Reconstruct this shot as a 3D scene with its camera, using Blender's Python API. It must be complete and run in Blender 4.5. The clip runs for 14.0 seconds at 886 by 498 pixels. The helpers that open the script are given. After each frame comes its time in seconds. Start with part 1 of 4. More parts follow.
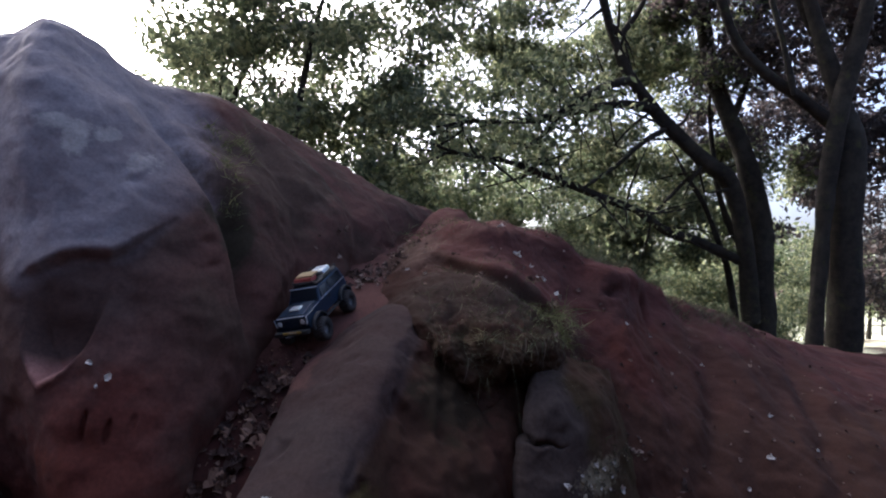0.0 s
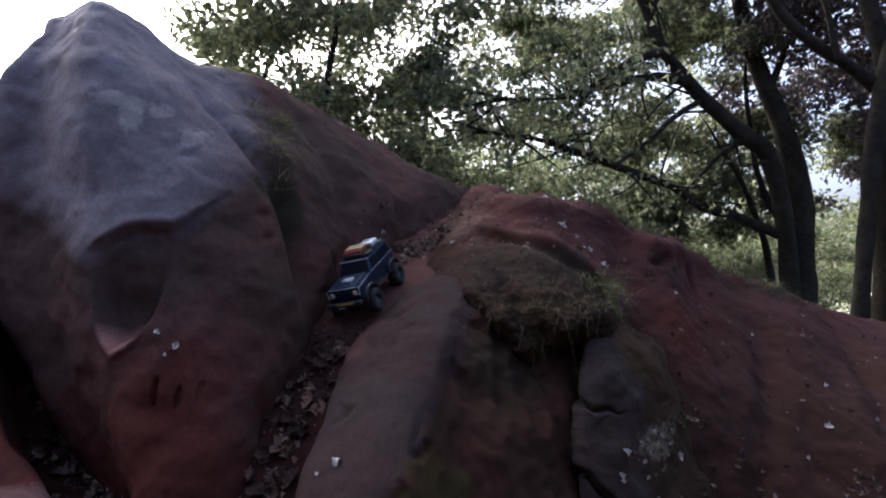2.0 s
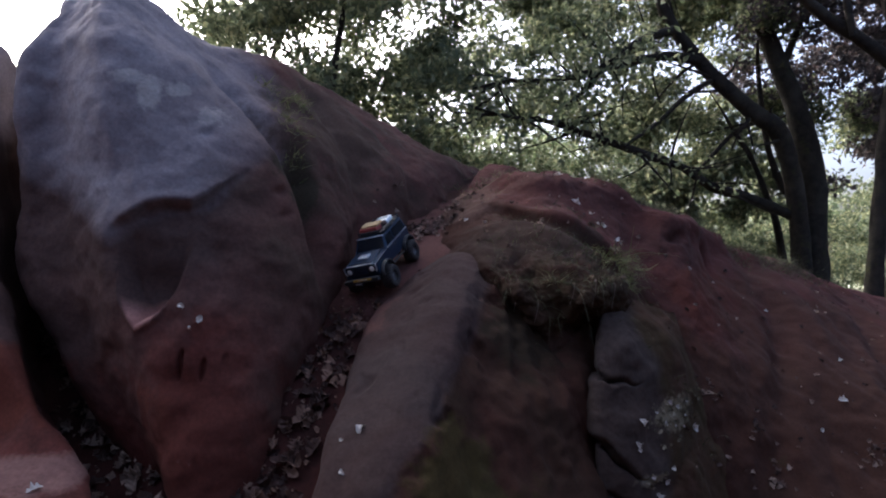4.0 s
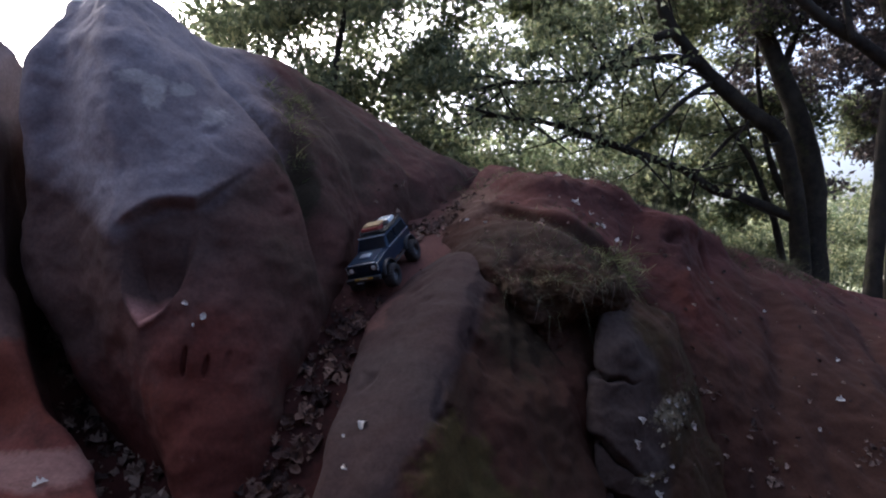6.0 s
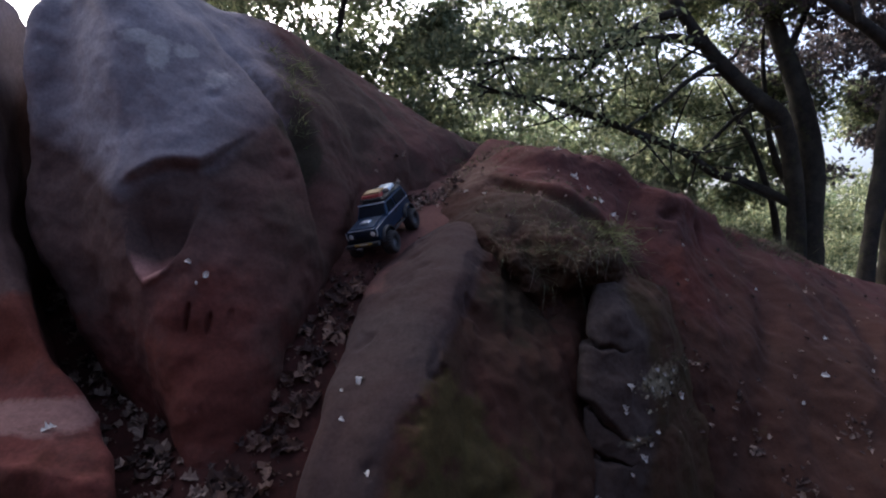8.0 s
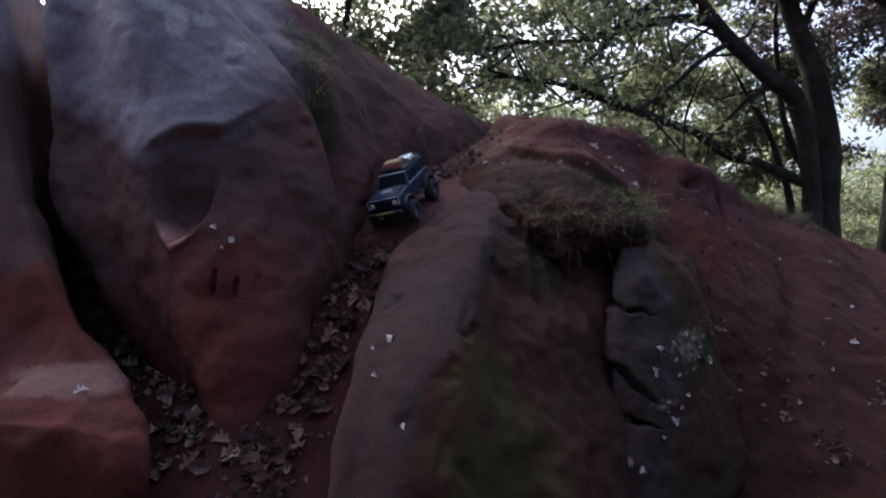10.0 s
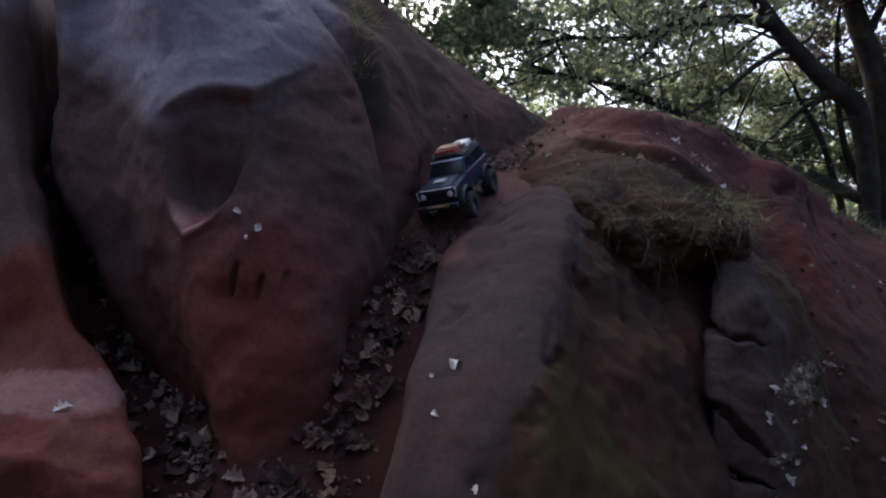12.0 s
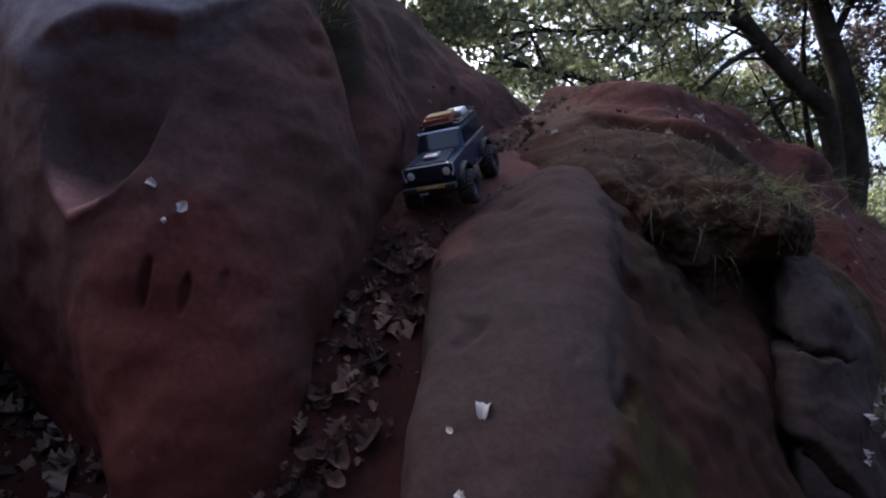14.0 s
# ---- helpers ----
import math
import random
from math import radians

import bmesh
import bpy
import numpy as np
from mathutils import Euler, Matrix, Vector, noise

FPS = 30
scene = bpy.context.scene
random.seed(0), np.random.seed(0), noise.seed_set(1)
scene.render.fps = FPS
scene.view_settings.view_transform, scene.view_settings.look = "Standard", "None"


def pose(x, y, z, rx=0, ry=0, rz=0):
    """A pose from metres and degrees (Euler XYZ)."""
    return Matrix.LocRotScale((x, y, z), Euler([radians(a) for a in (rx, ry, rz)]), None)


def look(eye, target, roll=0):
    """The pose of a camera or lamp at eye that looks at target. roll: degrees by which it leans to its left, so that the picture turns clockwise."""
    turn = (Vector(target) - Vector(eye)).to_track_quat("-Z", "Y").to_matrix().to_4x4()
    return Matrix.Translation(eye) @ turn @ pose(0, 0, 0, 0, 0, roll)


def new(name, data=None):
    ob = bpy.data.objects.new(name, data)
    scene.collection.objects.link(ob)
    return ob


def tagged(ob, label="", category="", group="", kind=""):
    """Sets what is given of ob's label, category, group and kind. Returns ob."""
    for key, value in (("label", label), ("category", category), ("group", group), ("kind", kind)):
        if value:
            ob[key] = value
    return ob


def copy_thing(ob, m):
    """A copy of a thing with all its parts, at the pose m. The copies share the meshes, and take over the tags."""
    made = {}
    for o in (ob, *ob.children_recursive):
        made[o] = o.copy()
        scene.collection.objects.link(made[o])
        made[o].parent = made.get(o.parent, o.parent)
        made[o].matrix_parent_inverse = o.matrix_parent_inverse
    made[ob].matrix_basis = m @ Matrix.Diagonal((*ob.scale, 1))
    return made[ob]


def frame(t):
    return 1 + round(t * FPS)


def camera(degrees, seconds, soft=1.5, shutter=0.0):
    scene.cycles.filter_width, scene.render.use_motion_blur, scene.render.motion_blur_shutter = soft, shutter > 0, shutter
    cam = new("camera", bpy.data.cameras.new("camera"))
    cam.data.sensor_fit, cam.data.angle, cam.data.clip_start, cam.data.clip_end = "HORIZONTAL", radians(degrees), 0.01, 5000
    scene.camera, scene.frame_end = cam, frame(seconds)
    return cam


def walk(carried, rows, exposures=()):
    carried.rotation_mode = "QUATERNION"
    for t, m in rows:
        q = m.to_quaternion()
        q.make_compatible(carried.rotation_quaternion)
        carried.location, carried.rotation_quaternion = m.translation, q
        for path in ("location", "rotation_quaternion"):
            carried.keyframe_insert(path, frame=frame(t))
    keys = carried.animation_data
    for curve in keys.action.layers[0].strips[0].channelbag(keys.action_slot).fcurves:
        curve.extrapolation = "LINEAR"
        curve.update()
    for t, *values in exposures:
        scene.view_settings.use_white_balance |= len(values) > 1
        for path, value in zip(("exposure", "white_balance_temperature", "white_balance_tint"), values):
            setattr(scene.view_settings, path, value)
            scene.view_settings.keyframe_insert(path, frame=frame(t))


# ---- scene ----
cam = camera(78.0, 14.0, soft=2.1)
# seconds, eye, yaw to the left, pitch up, lean to the right
PATH = [
    (0, (0.009, -0.142, 1.464), 0.49, 2.83, -1.34),
    (0.5, (-0.013, -0.13, 1.452), 1.01, 2.87, -1.09),
    (1, (-0.037, -0.13, 1.433), 1.80, 2.28, -0.85),
    (1.5, (-0.069, -0.127, 1.408), 2.58, 1.53, -0.81),
    (2, (-0.097, -0.132, 1.397), 3.06, 1.21, -0.13),
    (2.5, (-0.107, -0.143, 1.383), 2.96, 0.63, 0.04),
    (3, (-0.118, -0.145, 1.376), 3.58, 0.14, 0.32),
    (3.5, (-0.126, -0.146, 1.36), 3.84, -0.26, 0.42),
    (6, (-0.134, -0.172, 1.345), 3.83, -0.11, 0.19),
    (6.5, (-0.134, -0.17, 1.343), 4.04, -0.41, 0.76),
    (7, (-0.139, -0.175, 1.336), 4.30, -0.69, 0.73),
    (7.5, (-0.132, -0.197, 1.313), 3.78, -2.05, 0.26),
    (8, (-0.132, -0.212, 1.3), 3.62, -2.34, -1.21),
    (8.5, (-0.139, -0.214, 1.288), 4.19, -2.36, -0.41),
    (9, (-0.152, -0.212, 1.249), 4.50, -3.23, 0.04),
    (11.5, (-0.308, -0.063, 1.153), 5.40, -2.54, -1.33),
    (12, (-0.367, 0.151, 1.162), 6.74, -2.93, -2.83),
    (12.5, (-0.448, 0.431, 1.153), 4.90, -1.43, -3.28),
    (13, (-0.513, 0.575, 1.123), 4.64, -0.86, -2.59),
    (13.5, (-0.514, 0.571, 1.118), 3.44, -1.84, -2.84),
    (14, (-0.504, 0.581, 1.106), 2.90, -2.39, -2.84),
]
walk(cam, [(t, pose(*eye, 90 + pitch, 0, yaw) @ pose(0, 0, 0, 0, 0, -lean)) for t, eye, yaw, pitch, lean in PATH], [(0, 1.9, 5600, 11), (14, 1.9, 5600, 11)])

# ---- world and sun ----
SUN_ELEVATION, SUN_AZIMUTH = radians(36), radians(-40)   # azimuth from +y towards +x
world = bpy.data.worlds.new("sky")
scene.world = world
world.use_nodes = True
wn = world.node_tree.nodes
sky = wn.new("ShaderNodeTexSky")
sky.sky_type = "NISHITA"
sky.sun_disc = False
sky.sun_elevation, sky.sun_rotation = SUN_ELEVATION, SUN_AZIMUTH
sky.air_density, sky.dust_density, sky.ozone_density = 0.6, 8.0, 0.4
wn["Background"].inputs[1].default_value = 0.15
world.node_tree.links.new(sky.outputs[0], wn["Background"].inputs[0])
sun = new("sun", bpy.data.lights.new("sun", "SUN"))
sun.data.energy, sun.data.angle, sun.data.color = 2.5, radians(10), (1.0, 0.93, 0.82)
d = Vector((math.sin(SUN_AZIMUTH) * math.cos(SUN_ELEVATION), math.cos(SUN_AZIMUTH) * math.cos(SUN_ELEVATION), math.sin(SUN_ELEVATION)))
sun.matrix_world = look(d * 30, (0, 0, 0))

# ---- materials ----


def shader(name, rough=0.9):
    m = bpy.data.materials.new(name)
    m.use_nodes = True
    n, l = m.node_tree.nodes, m.node_tree.links
    b = n["Principled BSDF"]
    b.inputs["Roughness"].default_value = rough
    return m, n, l, b


def ramp_node(n, stops):
    r = n.new("ShaderNodeValToRGB")
    e = r.color_ramp.elements
    while len(e) < len(stops):
        e.new(0.5)
    for k, (p, c) in zip(e, stops):
        k.position, k.color = p, (*c, 1) if len(c) == 3 else c
    return r


def noise_node(n, l, scale, detail=6.0, rough=0.6, vec=None, distort=0.0):
    t = n.new("ShaderNodeTexNoise")
    t.inputs["Scale"].default_value, t.inputs["Detail"].default_value = scale, detail
    t.inputs["Roughness"].default_value, t.inputs["Distortion"].default_value = rough, distort
    if vec is None:
        vec = n.new("ShaderNodeNewGeometry").outputs["Position"]
    l.new(vec, t.inputs["Vector"])
    return t


def mix_node(n, l, fac, a, b, mode="MIX"):
    m = n.new("ShaderNodeMix")
    m.data_type, m.blend_type = "RGBA", mode
    for s, v in ((0, fac), (6, a), (7, b)):
        if isinstance(v, (int, float)):
            m.inputs[s].default_value = v
        elif isinstance(v, tuple):
            m.inputs[s].default_value = (*v, 1)
        else:
            l.new(v, m.inputs[s])
    return m.outputs[2]


def bump_node(n, l, b, heights):
    last = None
    for h, strength, dist in heights:
        k = n.new("ShaderNodeBump")
        k.inputs["Strength"].default_value, k.inputs["Distance"].default_value = strength, dist
        l.new(h, k.inputs["Height"])
        if last is not None:
            l.new(last, k.inputs["Normal"])
        last = k.outputs[0]
    l.new(last, b.inputs["Normal"])


def border(n, l, pos, along, across, points, soft, wobble, scale):
    """How far a place lies past a line: 1 where the coordinate across is above the line drawn over the coordinate along."""
    sep = n.new("ShaderNodeSeparateXYZ")
    l.new(pos, sep.inputs[0])
    lo, hi = points[0][0], points[-1][0]
    low, high = min(p[1] for p in points) - 0.1, max(p[1] for p in points) + 0.1
    r = n.new("ShaderNodeMapRange")
    r.inputs[1].default_value, r.inputs[2].default_value = lo, hi
    l.new(sep.outputs[along], r.inputs[0])
    line = n.new("ShaderNodeFloatCurve")
    curve = line.mapping.curves[0]
    spots = [((a - lo) / (hi - lo), (b - low) / (high - low)) for a, b in points]
    curve.points[0].location, curve.points[1].location = spots[0], spots[-1]
    for p in spots[1:-1]:
        curve.points.new(*p)
    for p in curve.points:
        p.handle_type = "VECTOR"
    line.mapping.update()
    l.new(r.outputs[0], line.inputs[1])
    back = n.new("ShaderNodeMath")
    back.operation = "MULTIPLY_ADD"
    back.inputs[1].default_value, back.inputs[2].default_value = high - low, low
    l.new(line.outputs[0], back.inputs[0])
    gap = n.new("ShaderNodeMath")
    gap.operation = "SUBTRACT"
    l.new(sep.outputs[across], gap.inputs[0])
    l.new(back.outputs[0], gap.inputs[1])
    wave = n.new("ShaderNodeMath")
    wave.operation = "MULTIPLY_ADD"
    wave.inputs[1].default_value = 2 * wobble
    l.new(noise_node(n, l, scale, 5, 0.65).outputs[0], wave.inputs[0])
    l.new(gap.outputs[0], wave.inputs[2])
    return ramp_node_fac(n, l, wave.outputs[0], wobble - soft, wobble + soft)


def earth(name, main, dark, grey, grey_amount=0.5, moss=0.0, rough=0.92, streak=False, patches=(), zones=(), relief=1.0):
    """Weathered clay or soft sandstone: base colour with darker blotches, grey dusty patches, fine grain and a little moss."""
    m, n, l, b = shader(name, rough)
    b.inputs["Specular IOR Level"].default_value = 0.12
    big = noise_node(n, l, 2.2, 5, 0.6)
    mid = noise_node(n, l, 9.0, 6, 0.65)
    fine = noise_node(n, l, 70.0, 8, 0.7)
    pos = n.new("ShaderNodeNewGeometry").outputs["Position"]
    if streak:
        mp = n.new("ShaderNodeMapping")
        mp.inputs["Scale"].default_value = (6, 6, 0.9)
        l.new(pos, mp.inputs[0])
        st = noise_node(n, l, 2.0, 5, 0.6, mp.outputs[0])
    c = mix_node(n, l, ramp_node_fac(n, l, mid.outputs[0], 0.42, 0.68), main, dark)
    c = mix_node(n, l, ramp_node_fac(n, l, big.outputs[0], 0.62 - 0.3 * grey_amount, 0.78 - 0.2 * grey_amount), c, grey)
    if streak:
        c = mix_node(n, l, ramp_node_fac(n, l, st.outputs[0], 0.5, 0.8, 0.4), c, dark)
    if moss:
        mo = noise_node(n, l, 3.7, 7, 0.7)
        c = mix_node(n, l, ramp_node_fac(n, l, mo.outputs[0], 0.66 - 0.25 * moss, 0.76 - 0.2 * moss, 0.75), c, (0.055, 0.06, 0.02))
    for along, across, points, soft, wobble, scale, colour, other in zones:
        blotch = mix_node(n, l, ramp_node_fac(n, l, noise_node(n, l, 3.5, 4, 0.55).outputs[0], 0.36, 0.66), colour, other)
        c = mix_node(n, l, border(n, l, pos, along, across, points, soft, wobble, scale), c, blotch)
    for centre, half, colour, edge in patches:
        mp = n.new("ShaderNodeMapping")
        mp.vector_type = "POINT"
        mp.inputs["Scale"].default_value = tuple(1 / h for h in half)
        mp.inputs["Location"].default_value = tuple(-p / h for p, h in zip(centre, half))
        l.new(pos, mp.inputs[0])
        ln = n.new("ShaderNodeVectorMath")
        ln.operation = "LENGTH"
        l.new(mp.outputs[0], ln.inputs[0])
        sp = noise_node(n, l, edge, 6, 0.7)
        ad = n.new("ShaderNodeMath")
        ad.operation = "MULTIPLY_ADD"
        ad.inputs[1].default_value, ad.inputs[2].default_value = 2.6, -1.3
        l.new(sp.outputs[0], ad.inputs[0])
        sm = n.new("ShaderNodeMath")
        l.new(ad.outputs[0], sm.inputs[0])
        l.new(ln.outputs[1], sm.inputs[1])
        c = mix_node(n, l, ramp_node_fac(n, l, sm.outputs[0], 1.15, 0.75, 0.8), c, colour)
    g = ramp_node(n, [(0.3, (0.72, 0.72, 0.72)), (0.7, (1.2, 1.18, 1.16))])
    l.new(fine.outputs[0], g.inputs[0])
    c = mix_node(n, l, 1.0, c, g.outputs[0], "MULTIPLY")
    l.new(c, b.inputs["Base Color"])
    bump_node(n, l, b, [(mid.outputs[0], 0.22, 0.008 * relief), (fine.outputs[0], 0.35, 0.003 * relief)])
    return m


def ramp_node_fac(n, l, src, lo, hi, top=1.0):
    r = n.new("ShaderNodeMapRange")
    r.inputs[1].default_value, r.inputs[2].default_value, r.inputs[4].default_value = lo, hi, top
    l.new(src, r.inputs[0])
    return r.outputs[0]


def plain(name, colour, rough=0.6, metal=0.0, vary=0.15, scale=40.0):
    m, n, l, b = shader(name, rough)
    b.inputs["Metallic"].default_value = metal
    t = noise_node(n, l, scale, 5, 0.6)
    r = ramp_node(n, [(0.3, tuple(v * (1 - vary) for v in colour)), (0.7, tuple(min(1, v * (1 + vary)) for v in colour))])
    l.new(t.outputs[0], r.inputs[0])
    l.new(r.outputs[0], b.inputs["Base Color"])
    return m


def leafy(name, a, b_, c_, translucent=0.45, rough=0.5):
    """Leaves: colour varies leaf by leaf, and light shines through them."""
    m, n, l, b = shader(name, rough)
    geo = n.new("ShaderNodeNewGeometry")
    r = ramp_node(n, [(0.0, a), (0.55, b_), (1.0, c_)])
    l.new(geo.outputs["Random Per Island"], r.inputs[0])
    l.new(r.outputs[0], b.inputs["Base Color"])
    tr = n.new("ShaderNodeBsdfTranslucent")
    l.new(r.outputs[0], tr.inputs[0])
    mx = n.new("ShaderNodeMixShader")
    mx.inputs[0].default_value = translucent
    l.new(b.outputs[0], mx.inputs[1])
    l.new(tr.outputs[0], mx.inputs[2])
    l.new(mx.outputs[0], n["Material Output"].inputs[0])
    return m


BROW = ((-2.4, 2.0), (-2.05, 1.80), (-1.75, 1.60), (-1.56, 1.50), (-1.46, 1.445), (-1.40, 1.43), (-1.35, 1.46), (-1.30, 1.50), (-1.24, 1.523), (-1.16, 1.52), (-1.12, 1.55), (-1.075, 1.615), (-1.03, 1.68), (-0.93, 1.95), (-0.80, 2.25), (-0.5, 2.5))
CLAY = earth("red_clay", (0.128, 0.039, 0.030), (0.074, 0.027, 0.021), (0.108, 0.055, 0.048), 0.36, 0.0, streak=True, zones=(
    (0, 2, ((-2.4, 0.70), (-1.6, 0.85), (-1.42, 1.0), (-1.2, 1.12), (-0.9, 1.2), (-0.5, 1.25)), 0.16, 0.10, 3.0, (0.112, 0.066, 0.056), (0.078, 0.048, 0.041)),
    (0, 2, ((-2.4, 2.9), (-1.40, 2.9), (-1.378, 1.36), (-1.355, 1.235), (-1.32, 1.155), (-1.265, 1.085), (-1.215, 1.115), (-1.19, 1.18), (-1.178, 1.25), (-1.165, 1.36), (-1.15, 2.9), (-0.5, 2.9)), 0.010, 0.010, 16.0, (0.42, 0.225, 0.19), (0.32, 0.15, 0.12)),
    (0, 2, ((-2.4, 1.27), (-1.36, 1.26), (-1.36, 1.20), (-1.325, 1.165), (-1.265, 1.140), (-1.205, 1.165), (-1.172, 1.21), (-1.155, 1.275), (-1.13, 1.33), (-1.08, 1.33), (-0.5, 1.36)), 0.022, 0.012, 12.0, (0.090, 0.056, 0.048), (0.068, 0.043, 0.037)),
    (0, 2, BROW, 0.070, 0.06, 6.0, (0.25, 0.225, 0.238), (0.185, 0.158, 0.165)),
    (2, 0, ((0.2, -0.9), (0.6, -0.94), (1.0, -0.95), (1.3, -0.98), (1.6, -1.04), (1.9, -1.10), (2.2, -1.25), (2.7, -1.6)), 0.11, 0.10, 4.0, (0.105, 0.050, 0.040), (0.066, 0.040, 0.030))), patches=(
    ((-1.46, 1.85, 2.0), (0.042, 0.3, 0.030), (0.36, 0.33, 0.31), 11.0),
    ((-1.38, 1.85, 1.95), (0.030, 0.3, 0.065), (0.40, 0.365, 0.34), 11.0),
    ((-1.32, 1.9, 1.98), (0.036, 0.3, 0.040), (0.36, 0.33, 0.31), 11.0),
    ((-1.20, 1.9, 1.88), (0.04, 0.3, 0.05), (0.36, 0.32, 0.30), 18.0),
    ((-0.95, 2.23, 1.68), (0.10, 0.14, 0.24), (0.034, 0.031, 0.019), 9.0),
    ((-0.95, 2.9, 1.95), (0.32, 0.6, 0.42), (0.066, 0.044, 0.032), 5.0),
    ((-1.05, 1.7, 0.72), (0.25, 0.5, 0.3), (0.096, 0.029, 0.021), 5.0),
    ((-1.7, 1.45, 0.90), (0.5, 0.3, 0.12), (0.135, 0.037, 0.023), 4.0),
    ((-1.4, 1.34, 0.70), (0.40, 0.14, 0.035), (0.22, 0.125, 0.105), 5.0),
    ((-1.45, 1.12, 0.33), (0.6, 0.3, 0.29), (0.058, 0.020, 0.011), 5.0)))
CLAY_TOP = earth("red_clay_slope", (0.056, 0.024, 0.016), (0.036, 0.016, 0.011), (0.050, 0.029, 0.021), 0.3, 0.12, zones=(
    (0, 2, ((-0.7, 1.68), (-0.1, 1.62), (0.0, 1.59), (0.165, 1.53), (0.3, 1.48), (0.44, 1.40), (0.62, 1.24), (0.85, 0.98), (1.2, 0.75), (2.2, 0.62), (4.0, 0.6)), 0.03, 0.05, 6.0, (0.094, 0.034, 0.028), (0.068, 0.030, 0.025)),), patches=(
    ((1.25, 2.9, 1.05), (0.5, 0.6, 0.22), (0.10, 0.032, 0.022), 4.0),
    ((-0.25, 3.0, 1.60), (0.25, 0.5, 0.14), (0.105, 0.062, 0.046), 6.0),
    ((2.2, 2.9, 0.6), (1.3, 1.6, 0.7), (0.064, 0.030, 0.020), 2.0),
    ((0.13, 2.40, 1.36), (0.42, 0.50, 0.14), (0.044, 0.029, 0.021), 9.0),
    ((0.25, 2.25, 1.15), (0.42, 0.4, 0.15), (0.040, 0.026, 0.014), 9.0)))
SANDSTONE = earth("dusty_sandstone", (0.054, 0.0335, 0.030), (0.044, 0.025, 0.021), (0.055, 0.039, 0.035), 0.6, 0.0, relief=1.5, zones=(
    (2, 0, ((0.0, -0.42), (0.5, -0.40), (0.72, -0.36), (0.8, -0.31), (0.86, -0.23), (0.93, -0.22), (1.03, -0.15), (1.13, -0.12), (1.2, -0.08), (1.4, -0.04)), 0.018, 0.05, 7.0, (0.057, 0.024, 0.0165), (0.042, 0.023, 0.014)),), patches=(
    ((-0.20, 1.38, 0.72), (0.13, 0.22, 0.12), (0.056, 0.043, 0.014), 11.0),
    ((-0.12, 1.25, 0.5), (0.22, 0.35, 0.2), (0.050, 0.040, 0.014), 8.0),
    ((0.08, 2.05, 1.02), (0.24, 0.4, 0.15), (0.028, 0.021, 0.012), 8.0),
    ((-0.62, 2.05, 1.12), (0.16, 0.3, 0.12), (0.13, 0.062, 0.050), 6.0)))
SOIL = earth("dark_soil", (0.044, 0.015, 0.012), (0.024, 0.010, 0.008), (0.065, 0.028, 0.023), 0.3, 0.1, patches=(
    ((-0.55, 2.9, 1.4), (0.4, 0.9, 0.5), (0.12, 0.056, 0.046), 6.0),
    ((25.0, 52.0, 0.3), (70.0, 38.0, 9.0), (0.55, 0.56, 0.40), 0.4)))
GREY_ROCK = earth("grey_rock", (0.060, 0.041, 0.034), (0.044, 0.028, 0.022), (0.066, 0.049, 0.042), 0.6, 0.0, zones=(
    (2, 0, ((-0.1, 0.50), (0.3, 0.52), (0.5, 0.58), (0.7, 0.60), (0.85, 0.58), (1.0, 0.52), (1.2, 0.5)), 0.03, 0.08, 6.0, (0.060, 0.030, 0.018), (0.046, 0.034, 0.015)),), patches=(
    ((0.66, 2.12, 0.68), (0.13, 0.2, 0.06), (0.25, 0.21, 0.14), 34.0),
    ((0.5, 1.9, 0.49), (0.07, 0.2, 0.02), (0.22, 0.185, 0.135), 30.0)))
BARK = earth("oak_bark", (0.034, 0.028, 0.022), (0.016, 0.014, 0.012), (0.050, 0.044, 0.034), 0.4, 0.35, streak=True, relief=6.0)
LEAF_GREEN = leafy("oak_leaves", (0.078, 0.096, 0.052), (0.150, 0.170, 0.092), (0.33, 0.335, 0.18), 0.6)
LEAF_DARK = leafy("dark_leaves", (0.046, 0.040, 0.042), (0.080, 0.066, 0.064), (0.135, 0.098, 0.088), 0.55)
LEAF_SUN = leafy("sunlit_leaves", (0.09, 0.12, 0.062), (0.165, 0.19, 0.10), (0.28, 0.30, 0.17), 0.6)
LITTER = leafy("fallen_leaves", (0.028, 0.012, 0.009), (0.072, 0.034, 0.023), (0.24, 0.14, 0.095), 0.1, 0.85)
PALE_LEAF = leafy("bleached_leaves", (0.4, 0.36, 0.3), (0.55, 0.5, 0.44), (0.7, 0.66, 0.6), 0.1, 0.7)
PALE_LITTER = leafy("pale_dead_leaves", (0.040, 0.020, 0.014), (0.105, 0.062, 0.046), (0.34, 0.24, 0.18), 0.1, 0.8)
LICHEN = leafy("lichen_crust", (0.075, 0.058, 0.036), (0.19, 0.155, 0.10), (0.42, 0.36, 0.25), 0.05, 0.9)
GRASS = leafy("grass_blades", (0.036, 0.040, 0.017), (0.070, 0.073, 0.032), (0.20, 0.18, 0.095), 0.3, 0.75)
FRESH_GRASS = leafy("fresh_grass_blades", (0.09, 0.105, 0.032), (0.17, 0.18, 0.065), (0.36, 0.33, 0.16), 0.4, 0.6)
WOOD = plain("dead_wood", (0.12, 0.085, 0.06), 0.85, 0.0, 0.35, 60)

# ---- geometry helpers ----


